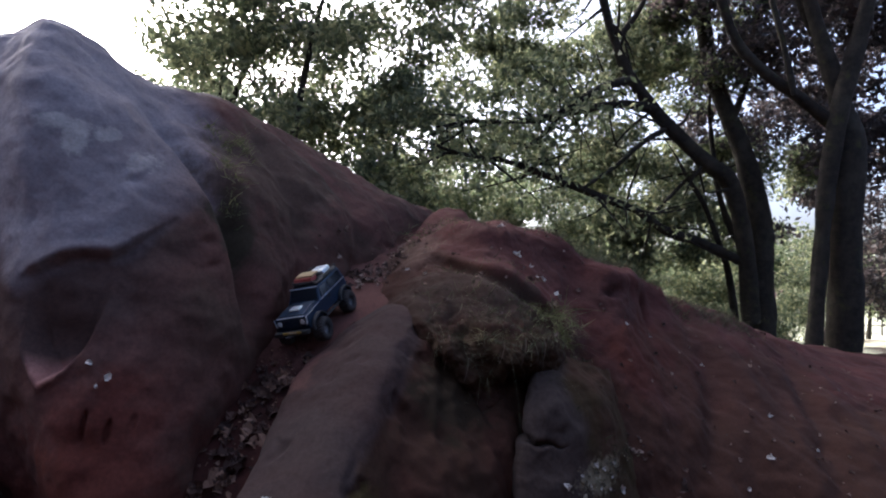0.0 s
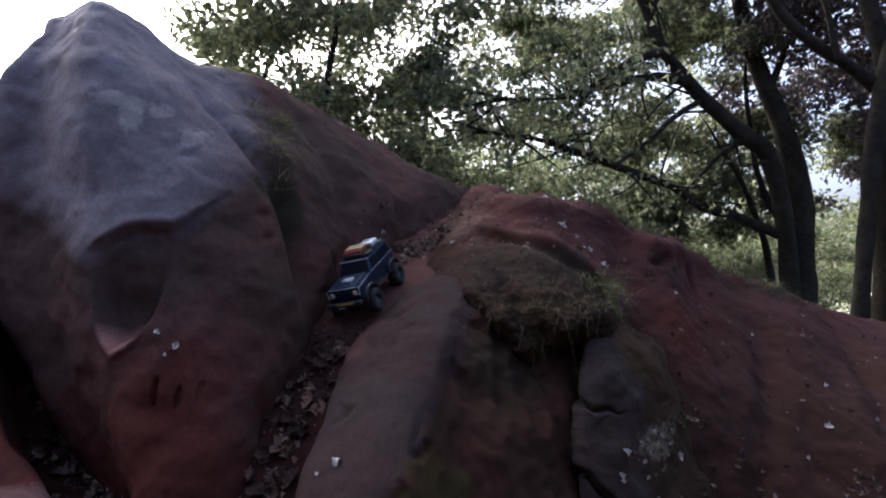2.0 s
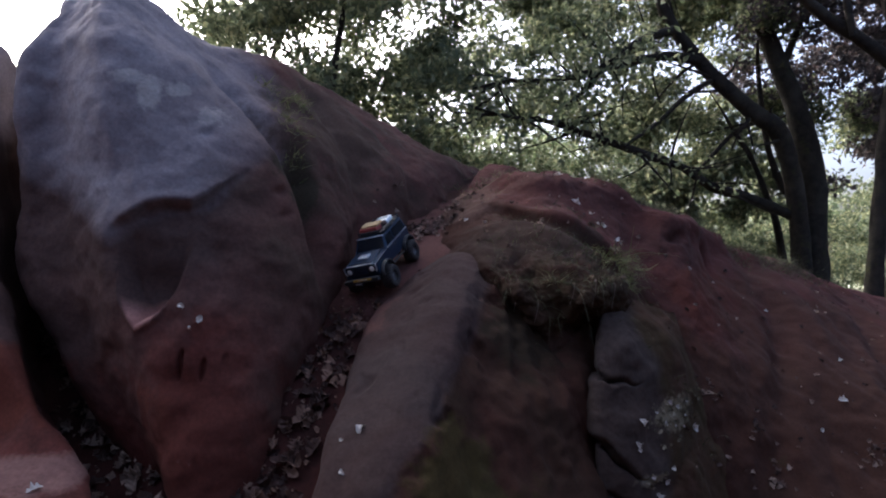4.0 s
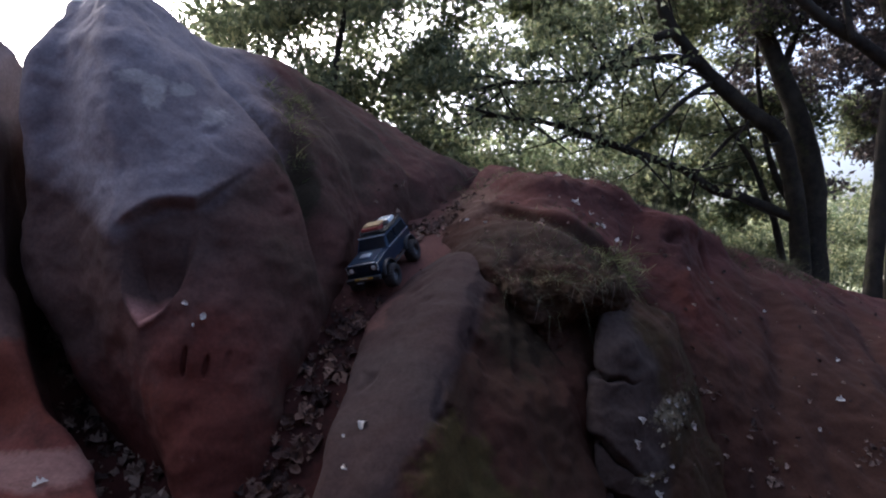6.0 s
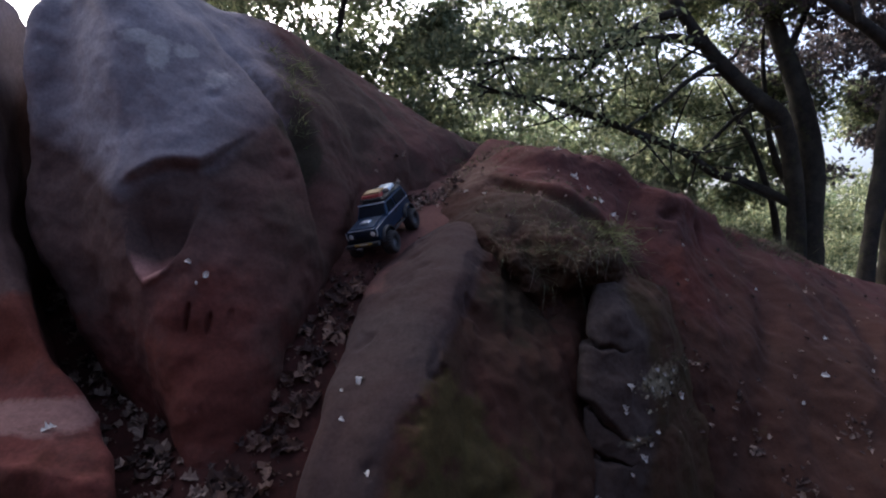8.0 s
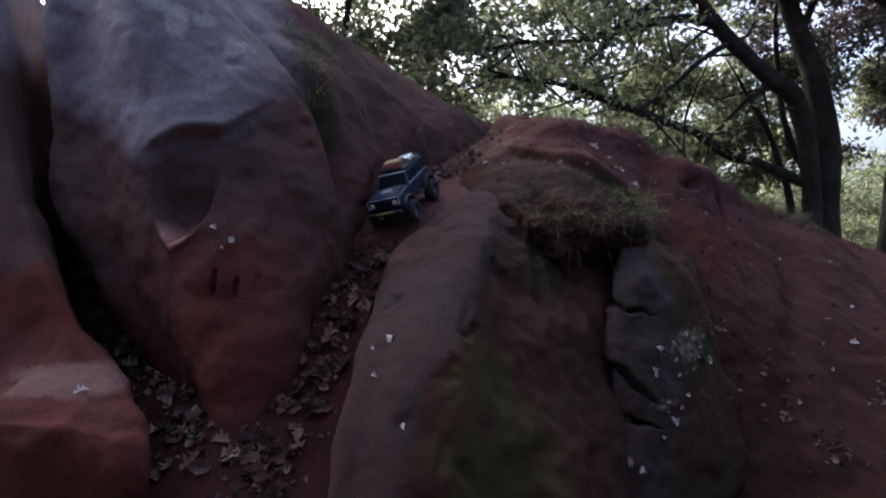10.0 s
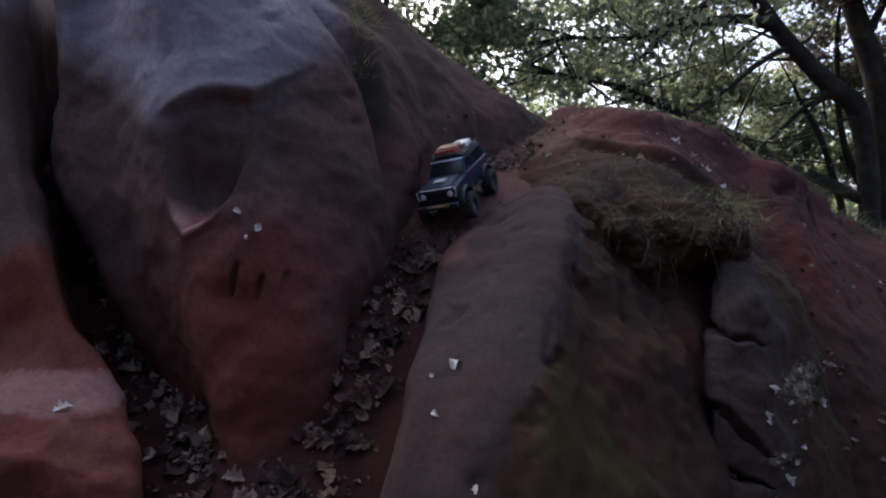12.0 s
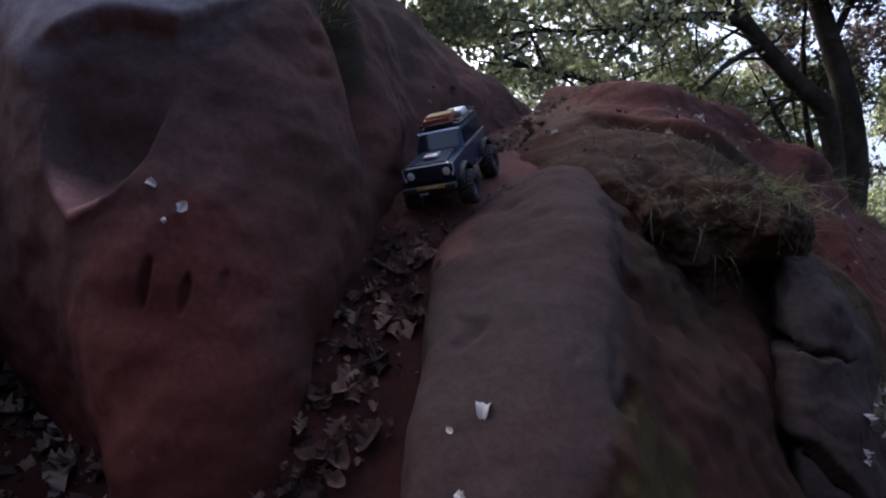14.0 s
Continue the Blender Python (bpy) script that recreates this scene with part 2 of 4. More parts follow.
def mesh_object(name, verts, faces, material, parent=None, smooth=True):
    me = bpy.data.meshes.new(name)
    me.from_pydata([tuple(v) for v in verts], [], [tuple(f) for f in faces])
    me.materials.append(material)
    me.update()
    if smooth:
        me.shade_smooth()
    ob = new(name, me)
    if parent:
        ob.parent = parent
    return ob


def part(name, bm, material, parent, label=""):
    me = bpy.data.meshes.new(name)
    bm.to_mesh(me)
    bm.free()
    me.materials.append(material)
    ob = new(name, me)
    ob.parent = parent
    if label:
        ob["label"] = label
    return ob


def spline(points, count):
    """A smooth curve through the points, evenly stepped by point."""
    p = np.asarray(points, float)
    p = np.concatenate([[2 * p[0] - p[1]], p, [2 * p[-1] - p[-2]]])
    t = np.linspace(0, len(p) - 3 - 1e-9, count)
    i = t.astype(int)
    f = (t - i).reshape((-1,) + (1,) * (p.ndim - 1))
    a, b, c, e = p[i], p[i + 1], p[i + 2], p[i + 3]
    return 0.5 * (2 * b + (c - a) * f + (2 * a - 5 * b + 4 * c - e) * f**2 + (3 * b - a - 3 * c + e) * f**3)


def roughness(v, scale, seed=0.0, octaves=4):
    """Fractal noise, about -1 to 1, for each row of v."""
    return np.array([noise.fractal(Vector((x * scale + seed, y * scale - seed, z * scale + 2 * seed)), 0.9, 2.1, octaves) for x, y, z in v])


def grid_faces(r, c):
    i = np.arange(r - 1)[:, None] * c + np.arange(c - 1)[None]
    i = i.ravel()
    return np.stack([i, i + 1, i + c + 1, i + c], 1)


def grid_normals(g):
    du, dv = np.gradient(g, axis=0), np.gradient(g, axis=1)
    n = np.cross(dv, du)
    return n / (np.linalg.norm(n, axis=2, keepdims=True) + 1e-9)


def loft(name, columns, rows, cols, material, lumps=((1.6, 0.05), (6.0, 0.015), (25.0, 0.004)), features=None, seed=0.0, flip=False):
    """A body of earth or rock lofted through upright profiles (foot to top), roughened at several scales."""
    g = spline(np.array(columns, float), cols)
    g = spline(np.swapaxes(g, 0, 1), rows)
    nrm = grid_normals(g) * (-1 if flip else 1)
    flat = g.reshape(-1, 3)
    move = np.zeros(len(flat))
    for k, (scale, size) in enumerate(lumps):
        move += size * roughness(flat, scale, seed + 7.3 * k, 4 if scale < 6 else 2)
    if features:
        move += features(flat)
    flat = flat + nrm.reshape(-1, 3) * move[:, None]
    return mesh_object(name, flat, grid_faces(rows, cols), material)


def tube(points, radii, sides=10, per=5, seed=0.0, rough=0.12):
    """Verts and faces of a tapered, slightly knobbly limb through the points."""
    p = spline(points, per * (len(points) - 1) + 1)
    r = np.interp(np.linspace(0, 1, len(p)), np.linspace(0, 1, len(radii)), radii)
    t = np.gradient(p, axis=0)
    t /= np.linalg.norm(t, axis=1, keepdims=True)
    ref = np.array([0.31, 0.9, 0.3])
    u = np.cross(t, ref)
    u /= np.linalg.norm(u, axis=1, keepdims=True)
    w = np.cross(t, u)
    a = np.linspace(0, 2 * math.pi, sides, endpoint=False)
    ring = p[:, None] + r[:, None, None] * (np.cos(a)[None, :, None] * u[:, None] + np.sin(a)[None, :, None] * w[:, None])
    flat = ring.reshape(-1, 3)
    mid = np.repeat(p, sides, 0)
    flat = mid + (flat - mid) * (1 + rough * roughness(flat, 2.2, seed, 3))[:, None]
    i = np.arange(len(p) - 1)[:, None] * sides
    j = np.arange(sides)[None]
    k = (j + 1) % sides
    f = np.stack([i + j, i + k, i + sides + k, i + sides + j], -1).reshape(-1, 4)
    return flat, f


def join(pieces):
    verts, faces, base = [], [], 0
    for v, f in pieces:
        verts.append(v)
        faces += [tuple(int(q) + base for q in row) for row in f]
        base += len(v)
    return np.concatenate(verts), faces


def leaf_mesh(name, centres, size, material, parent=None, rng=None, droop=0.0, spread=0.45, lie=0.0, curl=0.25, slim=0.55):
    """Many single leaves, each a folded, pointed blade of four triangles."""
    n = len(centres)
    d = rng.normal(size=(n, 3))
    d[:, 2] = d[:, 2] * (1 - lie) - droop
    d /= np.linalg.norm(d, axis=1, keepdims=True)
    o = rng.normal(size=(n, 3))
    if lie:
        o = o * (1 - lie) + np.array([0, 0, 1.0]) * lie * 2
        s = np.cross(d, o)
    else:
        s = np.cross(d, o)
    s /= np.linalg.norm(s, axis=1, keepdims=True) + 1e-9
    up = np.cross(s, d)
    L = size * (1 + spread * rng.uniform(-1, 1, (n, 1)))
    W = L * slim * rng.uniform(0.7, 1.2, (n, 1))
    c = np.asarray(centres)
    k = curl * L * rng.uniform(0.2, 1.0, (n, 1))
    v = np.stack([c - d * L / 2, c + s * W / 2 + up * k - d * L * 0.05, c + d * L / 2 + up * k * 0.4, c - s * W / 2 + up * k - d * L * 0.05, c + d * L * 0.05], 1)
    v = v.reshape(-1, 3)
    b = np.arange(n)[:, None] * 5
    f = np.concatenate([b + [0, 1, 4], b + [1, 2, 4], b + [2, 3, 4], b + [3, 0, 4]])
    return mesh_object(name, v, f, material, parent, smooth=False)


def step(a, b, x):
    t = np.clip((x - a) / (b - a), 0, 1)
    return t * t * (3 - 2 * t)


def dent(v, centre, size, depth, power=2.0):
    """A soft hollow or swelling round a centre, with its own half-widths along x, y and z."""
    q = ((v - np.array(centre)) / np.array(size)) ** 2
    return depth * np.exp(-(q.sum(1)) ** (power / 2))


def scoop(v, centre, half, lean):
    """1 inside a sharp-edged oval on a face that looks along y, 0 outside; centre and half-widths along x and z."""
    x, z = v[:, 0] - centre[0], v[:, 2] - centre[1]
    a, b = x * math.cos(lean) + z * math.sin(lean), z * math.cos(lean) - x * math.sin(lean)
    q = (a / half[0]) ** 2 + (b / half[1]) ** 2
    return np.exp(-(q**4)) * (v[:, 1] < 2.3)


# ---- ground ----
def ground_height(x, y):
    path = np.interp(y, [-4, 0.4, 1.0, 1.4, 1.85, 2.3, 2.6, 3.3, 4.1, 4.8, 6, 9, 16, 40, 200], [0, 0, 0.2, 0.5, 0.86, 1.18, 1.33, 1.53, 1.8, 2.02, 2.05, 1.9, 1.3, 0.6, 0.6])
    right = np.interp(y, [-4, 2, 4, 6, 8.5, 11, 20, 200], [-0.1, -0.1, 0.25, 0.4, -0.25, -0.4, -0.6, -0.8])
    left = np.interp(y, [-4, 0.6, 1.2, 1.6, 2.3, 2.55, 2.9, 3.3, 5, 9, 20, 200], [0, 0, 0.34, 0.5, 0.84, 1.05, 1.65, 2.0, 2.0, 1.9, 1.2, 0.6])
    z = path + (right - path) * step(-0.25, 0.35, x)
    return z + (left - z) * step(-1.0, -1.25, x)


def build_ground():
    a = np.concatenate([-np.geomspace(400, 3.2, 26), np.linspace(-3, 4, 141), np.geomspace(4.2, 400, 28)])
    b = np.concatenate([-np.geomspace(400, 2.2, 20), np.linspace(-2, 6, 161), np.geomspace(6.2, 600, 34)])
    x, y = np.meshgrid(a, b)
    z = ground_height(x, y)
    v = np.stack([x.ravel(), y.ravel(), z.ravel()], 1)
    near = np.exp(-((np.hypot(v[:, 0], v[:, 1] - 2) / 12) ** 2))
    v[:, 2] += near * (0.05 * roughness(v, 1.1, 3.0) + 0.012 * roughness(v, 9, 5.0))
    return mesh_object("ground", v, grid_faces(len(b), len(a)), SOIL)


tagged(build_ground(), "dark reddish soil of a wooded slope, strewn with dead leaves", "ground", kind="structure")

# ---- the big boulder-like bank between the two gullies ----
BANK_NOSE = (
    ((-2.0, 3.0, 0.4), (-2.1, 2.95, 1.1), (-2.14, 2.9, 1.6), (-2.16, 2.9, 2.0), (-2.12, 3.1, 2.3)),
    ((-1.52, 1.98, 0.4), (-1.80, 1.95, 0.95), (-1.95, 1.90, 1.4), (-2.00, 1.95, 1.9), (-2.00, 2.2, 2.38)),
    ((-1.12, 1.62, 0.35), (-1.47, 1.74, 0.85), (-1.62, 1.78, 1.3), (-1.75, 1.88, 1.9), (-1.85, 2.15, 2.51)),
    ((-0.95, 1.40, 0.30), (-1.14, 1.54, 0.9), (-1.30, 1.64, 1.3), (-1.46, 1.78, 1.9), (-1.68, 2.15, 2.53)),
    ((-0.89, 1.52, 0.4), (-0.86, 1.68, 0.85), (-0.92, 1.82, 1.3), (-1.11, 2.02, 1.8), (-1.5, 2.55, 2.38)),
)
BANK_BACK = (
    ((-0.82, 1.95, 0.75), (-0.79, 2.12, 1.1), (-0.78, 2.35, 1.5), (-0.95, 2.6, 1.95), (-1.34, 3.22, 2.50)),
    ((-0.70, 2.6, 1.2), (-0.66, 2.8, 1.5), (-0.68, 3.0, 1.8), (-0.85, 3.3, 2.1), (-1.1, 3.8, 2.42)),
    ((-0.35, 3.6, 1.5), (-0.35, 3.75, 1.75), (-0.40, 3.9, 1.95), (-0.55, 4.1, 2.10), (-0.8, 4.45, 2.23)),
    ((-0.10, 4.6, 1.85), (-0.10, 4.7, 1.95), (-0.12, 4.8, 2.03), (-0.15, 4.9, 2.08), (-0.3, 5.4, 2.12)),
)


def bank_profile(column):
    foot, crest = np.array(column[0]), np.array(column[-1])
    return [foot + (0, 0, -0.5), *column, crest + (-0.35, 0.5, -0.05), crest + (-0.9, 1.3, -1.1)]


def edge(d, sharp=0.006):
    return 1 / (1 + np.exp(-np.clip(d / sharp, -40, 40)))


def bank_scars(v):
    """A scooped bowl under an overhanging brow on the nose, tool slits, and upright grooves between the lobes behind it."""
    x, y, z = v.T
    brow = np.interp(x, *np.array(BROW).T)
    under = brow - z
    f = -0.06 * edge(under, 0.005) * np.exp(-((under / 0.20) ** 2)) * step(-1.42, -1.33, x) * step(-1.01, -1.16, x) * (y < 2.2)
    f += 0.010 * np.exp(-(((under + 0.012) / 0.028) ** 2)) * step(-1.40, -1.32, x) * step(-1.03, -1.14, x) * (y < 2.2)
    lip = np.interp(x, [-1.38, -1.355, -1.32, -1.265, -1.20, -1.165, -1.15, -1.135], [1.37, 1.24, 1.16, 1.095, 1.13, 1.19, 1.26, 1.37])
    above = z - lip
    f -= 0.085 * step(0, 0.05, above) * step(1.42, 1.20, z) * step(-1.40, -1.33, x) * step(-1.12, -1.165, x) * (y < 2.2)
    f += 0.012 * np.exp(-(((above + 0.008) / 0.016) ** 2)) * step(1.36, 1.26, z) * step(-1.37, -1.33, x) * step(-1.165, -1.21, x) * (y < 2.2)
    for a, b, h, d in ((-1.104, 0.972, 0.045, 0.022), (-1.037, 0.954, 0.035, 0.018), (-0.98, 0.97, 0.03, 0.008)):
        f -= d * scoop(v, (a, b), (0.009, h), 0.0)
    for at in ((-1.19, 1.93, 1.81), (-0.935, 2.05, 1.59), (-0.90, 2.02, 1.49)):
        f -= dent(v, at, (0.02, 0.06, 0.022), 0.02)
    f -= 0.012 * np.maximum(0, roughness(v, 5.0, 91.0, 3) - 0.25) * (y < 2.6)
    for at, lean, width, deep in ((2.16, 0.2, 0.06, 0.12), (2.62, 0.35, 0.09, 0.05), (3.15, 0.4, 0.10, 0.05), (3.7, 0.3, 0.09, 0.03)):
        f -= deep * np.exp(-(((y - at - lean * (z - 1.4)) / width) ** 2)) * step(1.12, 1.4, z) * step(-1.5, -1.0, x) * step(2.45, 2.1, z)
    f -= 0.02 * np.exp(-(((x + 1.80 + 0.1 * (z - 1.6)) / 0.05) ** 2)) * step(1.2, 1.6, z) * (y < 2.3)
    return f


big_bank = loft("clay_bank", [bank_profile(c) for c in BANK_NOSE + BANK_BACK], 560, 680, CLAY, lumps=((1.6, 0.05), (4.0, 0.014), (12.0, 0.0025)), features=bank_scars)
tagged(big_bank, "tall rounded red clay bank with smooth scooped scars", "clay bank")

# ---- the lower bank at the side of the other gully ----
LEDGE_OUTER = (
    ((-6.0, 0.6, -0.4), (-6.0, 1.0, 0.1), (-6.0, 1.1, 0.3), (-6.0, 1.4, 0.5), (-6.0, 1.7, 0.8), (-6.0, 2.0, 1.2), (-6.0, 2.4, 1.6), (-6.0, 2.9, 1.7)),
    ((-4.0, 0.6, -0.3), (-3.9, 0.95, 0.4), (-3.9, 1.05, 0.55), (-3.9, 1.35, 0.65), (-3.9, 1.6, 0.95), (-3.9, 1.8, 1.45), (-3.9, 2.05, 2.0), (-3.9, 2.85, 1.85)),
    ((-2.7, 0.7, -0.2), (-2.6, 0.95, 0.52), (-2.55, 1.02, 0.65), (-2.6, 1.35, 0.71), (-2.7, 1.55, 1.05), (-2.8, 1.7, 1.6), (-2.85, 1.9, 2.3), (-2.9, 2.8, 1.8)),
    ((-1.7, 0.95, -0.2), (-1.66, 1.12, 0.54), (-1.66, 1.18, 0.65), (-1.74, 1.42, 0.71), (-1.9, 1.58, 1.05), (-2.13, 1.75, 1.5), (-2.30, 1.95, 2.25), (-2.5, 2.8, 1.8)),
)
LEDGE_INNER = (
    ((-1.10, 1.06, 0.0), (-1.12, 1.14, 0.51), (-1.18, 1.23, 0.62), (-1.40, 1.43, 0.71), (-1.71, 1.58, 1.03), (-1.96, 1.78, 1.4), (-2.19, 2.02, 2.25), (-2.45, 2.8, 1.8)),
    ((-1.15, 1.28, 0.0), (-1.22, 1.34, 0.36), (-1.30, 1.42, 0.50), (-1.54, 1.60, 0.60), (-1.86, 1.80, 0.97), (-2.1, 2.05, 1.35), (-2.26, 2.3, 2.1), (-2.5, 3.0, 1.8)),
    ((-1.6, 1.9, 0.0), (-1.7, 2.0, 0.3), (-1.8, 2.05, 0.45), (-2.0, 2.2, 0.55), (-2.25, 2.4, 0.85), (-2.45, 2.7, 1.2), (-2.6, 2.9, 1.7), (-2.7, 3.3, 1.6)),
)
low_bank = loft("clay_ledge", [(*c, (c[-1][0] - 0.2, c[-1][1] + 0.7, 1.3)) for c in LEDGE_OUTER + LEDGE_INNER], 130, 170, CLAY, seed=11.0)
tagged(low_bank, "low red clay bank with a pale worn ledge beside the gully", "clay bank")

# ---- the ramp ----
RAMP_TOP = (
    ((-0.60, 1.1, 0.0), (-0.595, 1.35, 0.38), (-0.60, 1.62, 0.64), (-0.62, 2.0, 0.88), (-0.64, 2.5, 1.06), (-0.6, 2.9, 1.2)),
    ((-0.60, 0.95, 0.1), (-0.59, 1.2, 0.62), (-0.58, 1.55, 0.85), (-0.58, 1.98, 1.02), (-0.53, 2.35, 1.16), (-0.47, 2.9, 1.28)),
    ((-0.50, 0.91, 0.1), (-0.49, 1.16, 0.65), (-0.47, 1.52, 0.905), (-0.45, 1.93, 1.10), (-0.39, 2.36, 1.26), (-0.32, 2.9, 1.35)),
    ((-0.40, 0.90, 0.1), (-0.40, 1.15, 0.65), (-0.36, 1.5, 0.93), (-0.33, 1.9, 1.15), (-0.26, 2.35, 1.32), (-0.2, 2.9, 1.38)),
    ((-0.29, 0.91, 0.1), (-0.28, 1.19, 0.64), (-0.25, 1.53, 0.925), (-0.20, 1.9, 1.14), (-0.13, 2.35, 1.32), (-0.1, 2.9, 1.38)),
)
RAMP_FLANK = (
    ((-0.22, 0.96, 0.08), (-0.22, 1.26, 0.61), (-0.18, 1.61, 0.90), (-0.13, 1.98, 1.11), (-0.08, 2.32, 1.28), (-0.05, 2.9, 1.34)),
    ((-0.13, 1.05, 0.05), (-0.13, 1.38, 0.58), (-0.09, 1.74, 0.88), (-0.03, 2.03, 1.07), (0.02, 2.28, 1.19), (0.02, 2.9, 1.25)),
    ((0.08, 1.15, 0.0), (0.10, 1.52, 0.5), (0.12, 1.88, 0.81), (0.12, 2.12, 1.01), (0.11, 2.30, 1.11), (0.1, 2.9, 1.15)),
    ((0.30, 1.55, 0.0), (0.29, 1.80, 0.45), (0.28, 1.97, 0.74), (0.27, 2.17, 0.95), (0.25, 2.36, 1.05), (0.25, 2.9, 1.10)),
    ((0.46, 1.9, 0.0), (0.44, 2.06, 0.45), (0.42, 2.12, 0.75), (0.40, 2.25, 0.94), (0.36, 2.48, 1.08), (0.3, 3.0, 1.15)),
)


def ramp_runnels(v):
    """Worn channels down the spur's shaded flank and shallow scrapes on its top."""
    x, z = v[:, 0], v[:, 2]
    flank = step(-0.24, -0.05, x)
    q = np.sin(34.0 * x + 7.0 * z + 1.2 * np.sin(9 * z))
    f = -0.016 * flank * np.maximum(0, q) ** 2 + 0.03 * flank * roughness(v, 5.5, 15.0, 3)
    rim = np.interp(z, [0.0, 0.5, 0.72, 0.8, 0.86, 0.93, 1.03, 1.13, 1.2, 1.4], [-0.42, -0.40, -0.36, -0.31, -0.23, -0.22, -0.15, -0.12, -0.08, -0.04])
    chips = np.maximum(0, roughness(v, 7.0, 3.0, 3) - 0.05)
    f -= 0.05 * chips * np.exp(-(((x - rim - 0.02) / 0.07) ** 2))
    f -= 0.03 * np.maximum(0, roughness(v, 9.0, 52.0, 2) - 0.42) * (1 - flank)
    return f - (0.045 + 0.03 * roughness(v, 6.0, 9.0)) * np.exp(-(((x - 0.17) / 0.16) ** 2)) * step(0.78, 1.14, z)


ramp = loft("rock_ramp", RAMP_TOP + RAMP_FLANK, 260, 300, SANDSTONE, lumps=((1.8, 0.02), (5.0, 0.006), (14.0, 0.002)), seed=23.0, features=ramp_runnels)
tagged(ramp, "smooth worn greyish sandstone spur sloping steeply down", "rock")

# ---- the mound ----
MOUND_NEAR = (
    ((-0.48, 2.6, 1.15), (-0.46, 2.72, 1.32), (-0.42, 2.88, 1.42), (-0.36, 3.05, 1.51), (-0.28, 3.25, 1.64), (-0.18, 3.5, 1.80), (-0.08, 3.8, 1.93), (0.0, 4.6, 2.04)),
    ((-0.17, 2.28, 1.0), (-0.16, 2.28, 1.16), (-0.15, 2.30, 1.30), (-0.15, 2.55, 1.42), (-0.14, 2.82, 1.54), (-0.08, 3.1, 1.70), (0.05, 3.4, 1.86), (0.12, 4.4, 1.98)),
    ((0.05, 2.10, 0.8), (0.06, 2.16, 1.02), (0.04, 2.06, 1.15), (0.04, 2.30, 1.31), (0.05, 2.6, 1.46), (0.08, 2.85, 1.62), (0.15, 3.15, 1.8), (0.2, 4.2, 1.9)),
    ((0.24, 2.15, 0.2), (0.22, 2.14, 0.75), (0.22, 2.17, 1.02), (0.22, 2.04, 1.15), (0.24, 2.31, 1.31), (0.28, 2.8, 1.6), (0.30, 3.1, 1.8), (0.35, 4.2, 1.85)),
)
MOUND_SHOULDER = (
    ((0.34, 2.1, 0.0), (0.34, 2.3, 0.5), (0.36, 2.36, 0.94), (0.39, 2.11, 1.14), (0.41, 2.34, 1.27), (0.42, 2.85, 1.55), (0.45, 3.15, 1.77), (0.5, 4.2, 1.76)),
    ((0.75, 2.1, -0.1), (0.73, 2.28, 0.4), (0.70, 2.45, 0.75), (0.70, 2.60, 1.0), (0.69, 2.78, 1.24), (0.70, 3.02, 1.50), (0.72, 3.28, 1.73), (0.8, 4.4, 1.68)),
    ((1.05, 1.95, -0.15), (1.02, 2.26, 0.3), (1.0, 2.52, 0.68), (0.99, 2.75, 1.0), (0.99, 2.92, 1.22), (1.0, 3.06, 1.41), (1.03, 3.26, 1.555), (1.15, 4.5, 1.52)),
)
MOUND_FAR = (
    ((1.40, 1.8, -0.2), (1.35, 2.25, 0.2), (1.30, 2.6, 0.6), (1.30, 2.9, 0.88), (1.32, 3.17, 1.11), (1.35, 3.42, 1.30), (1.44, 3.72, 1.45), (1.6, 4.8, 1.39)),
    ((2.1, 1.8, -0.2), (2.15, 2.4, 0.15), (2.2, 2.9, 0.45), (2.3, 3.4, 0.72), (2.4, 3.8, 0.9), (2.5, 4.2, 1.03), (2.55, 4.6, 1.1), (2.6, 5.6, 1.0)),
    ((3.5, 1.8, -0.2), (3.5, 2.6, 0.08), (3.5, 3.2, 0.3), (3.5, 3.8, 0.5), (3.55, 4.3, 0.65), (3.6, 4.8, 0.78), (3.65, 5.2, 0.83), (3.7, 6.2, 0.75)),
    ((6.0, 1.8, -0.25), (6.0, 2.6, -0.1), (6.0, 3.4, 0.1), (6.0, 4.2, 0.25), (6.0, 4.9, 0.4), (6.0, 5.4, 0.5), (6.0, 5.9, 0.55), (6.0, 7.0, 0.5)),
)


def mound_marks(v):
    """An arched undercut above the lip, a pocket with a root and gullies worn down the slope."""
    x, z = v[:, 0], v[:, 2]
    arch = np.interp(x, [-0.1, 0.0, 0.165, 0.3, 0.44, 0.62], [1.56, 1.545, 1.49, 1.45, 1.37, 1.22])
    under = arch - z
    f = -0.06 * edge(under, 0.006) * np.exp(-((under / 0.05) ** 2)) * step(-0.12, 0.0, x) * step(0.64, 0.48, x) * (v[:, 1] < 3.1)
    f += 0.012 * np.exp(-(((under + 0.03) / 0.045) ** 2)) * step(-0.15, 0.02, x) * step(0.65, 0.45, x) * (v[:, 1] < 3.2)
    f -= dent(v, (0.98, 3.05, 1.40), (0.06, 0.3, 0.03), 0.06) + dent(v, (1.27, 3.36, 1.29), (0.022, 0.3, 0.08), 0.09)
    run = np.sin(7.0 * x - 3.0 * z + 0.8 * np.sin(5 * z))
    f += 0.035 * roughness(v, 9.0, 77.0) * step(0.7, 0.5, x) * step(1.40, 1.25, z) * step(-0.2, 0.0, x) * (v[:, 1] < 2.7)
    fine = np.sin(19.0 * x + 2.0 * z + 1.5 * np.sin(4 * z + 3 * x))
    side = step(0.6, 1.0, x) * step(3.2, 2.2, x)
    return f - 0.04 * np.maximum(0, run) ** 3 * side - 0.002 * np.maximum(0, fine) ** 2 * side


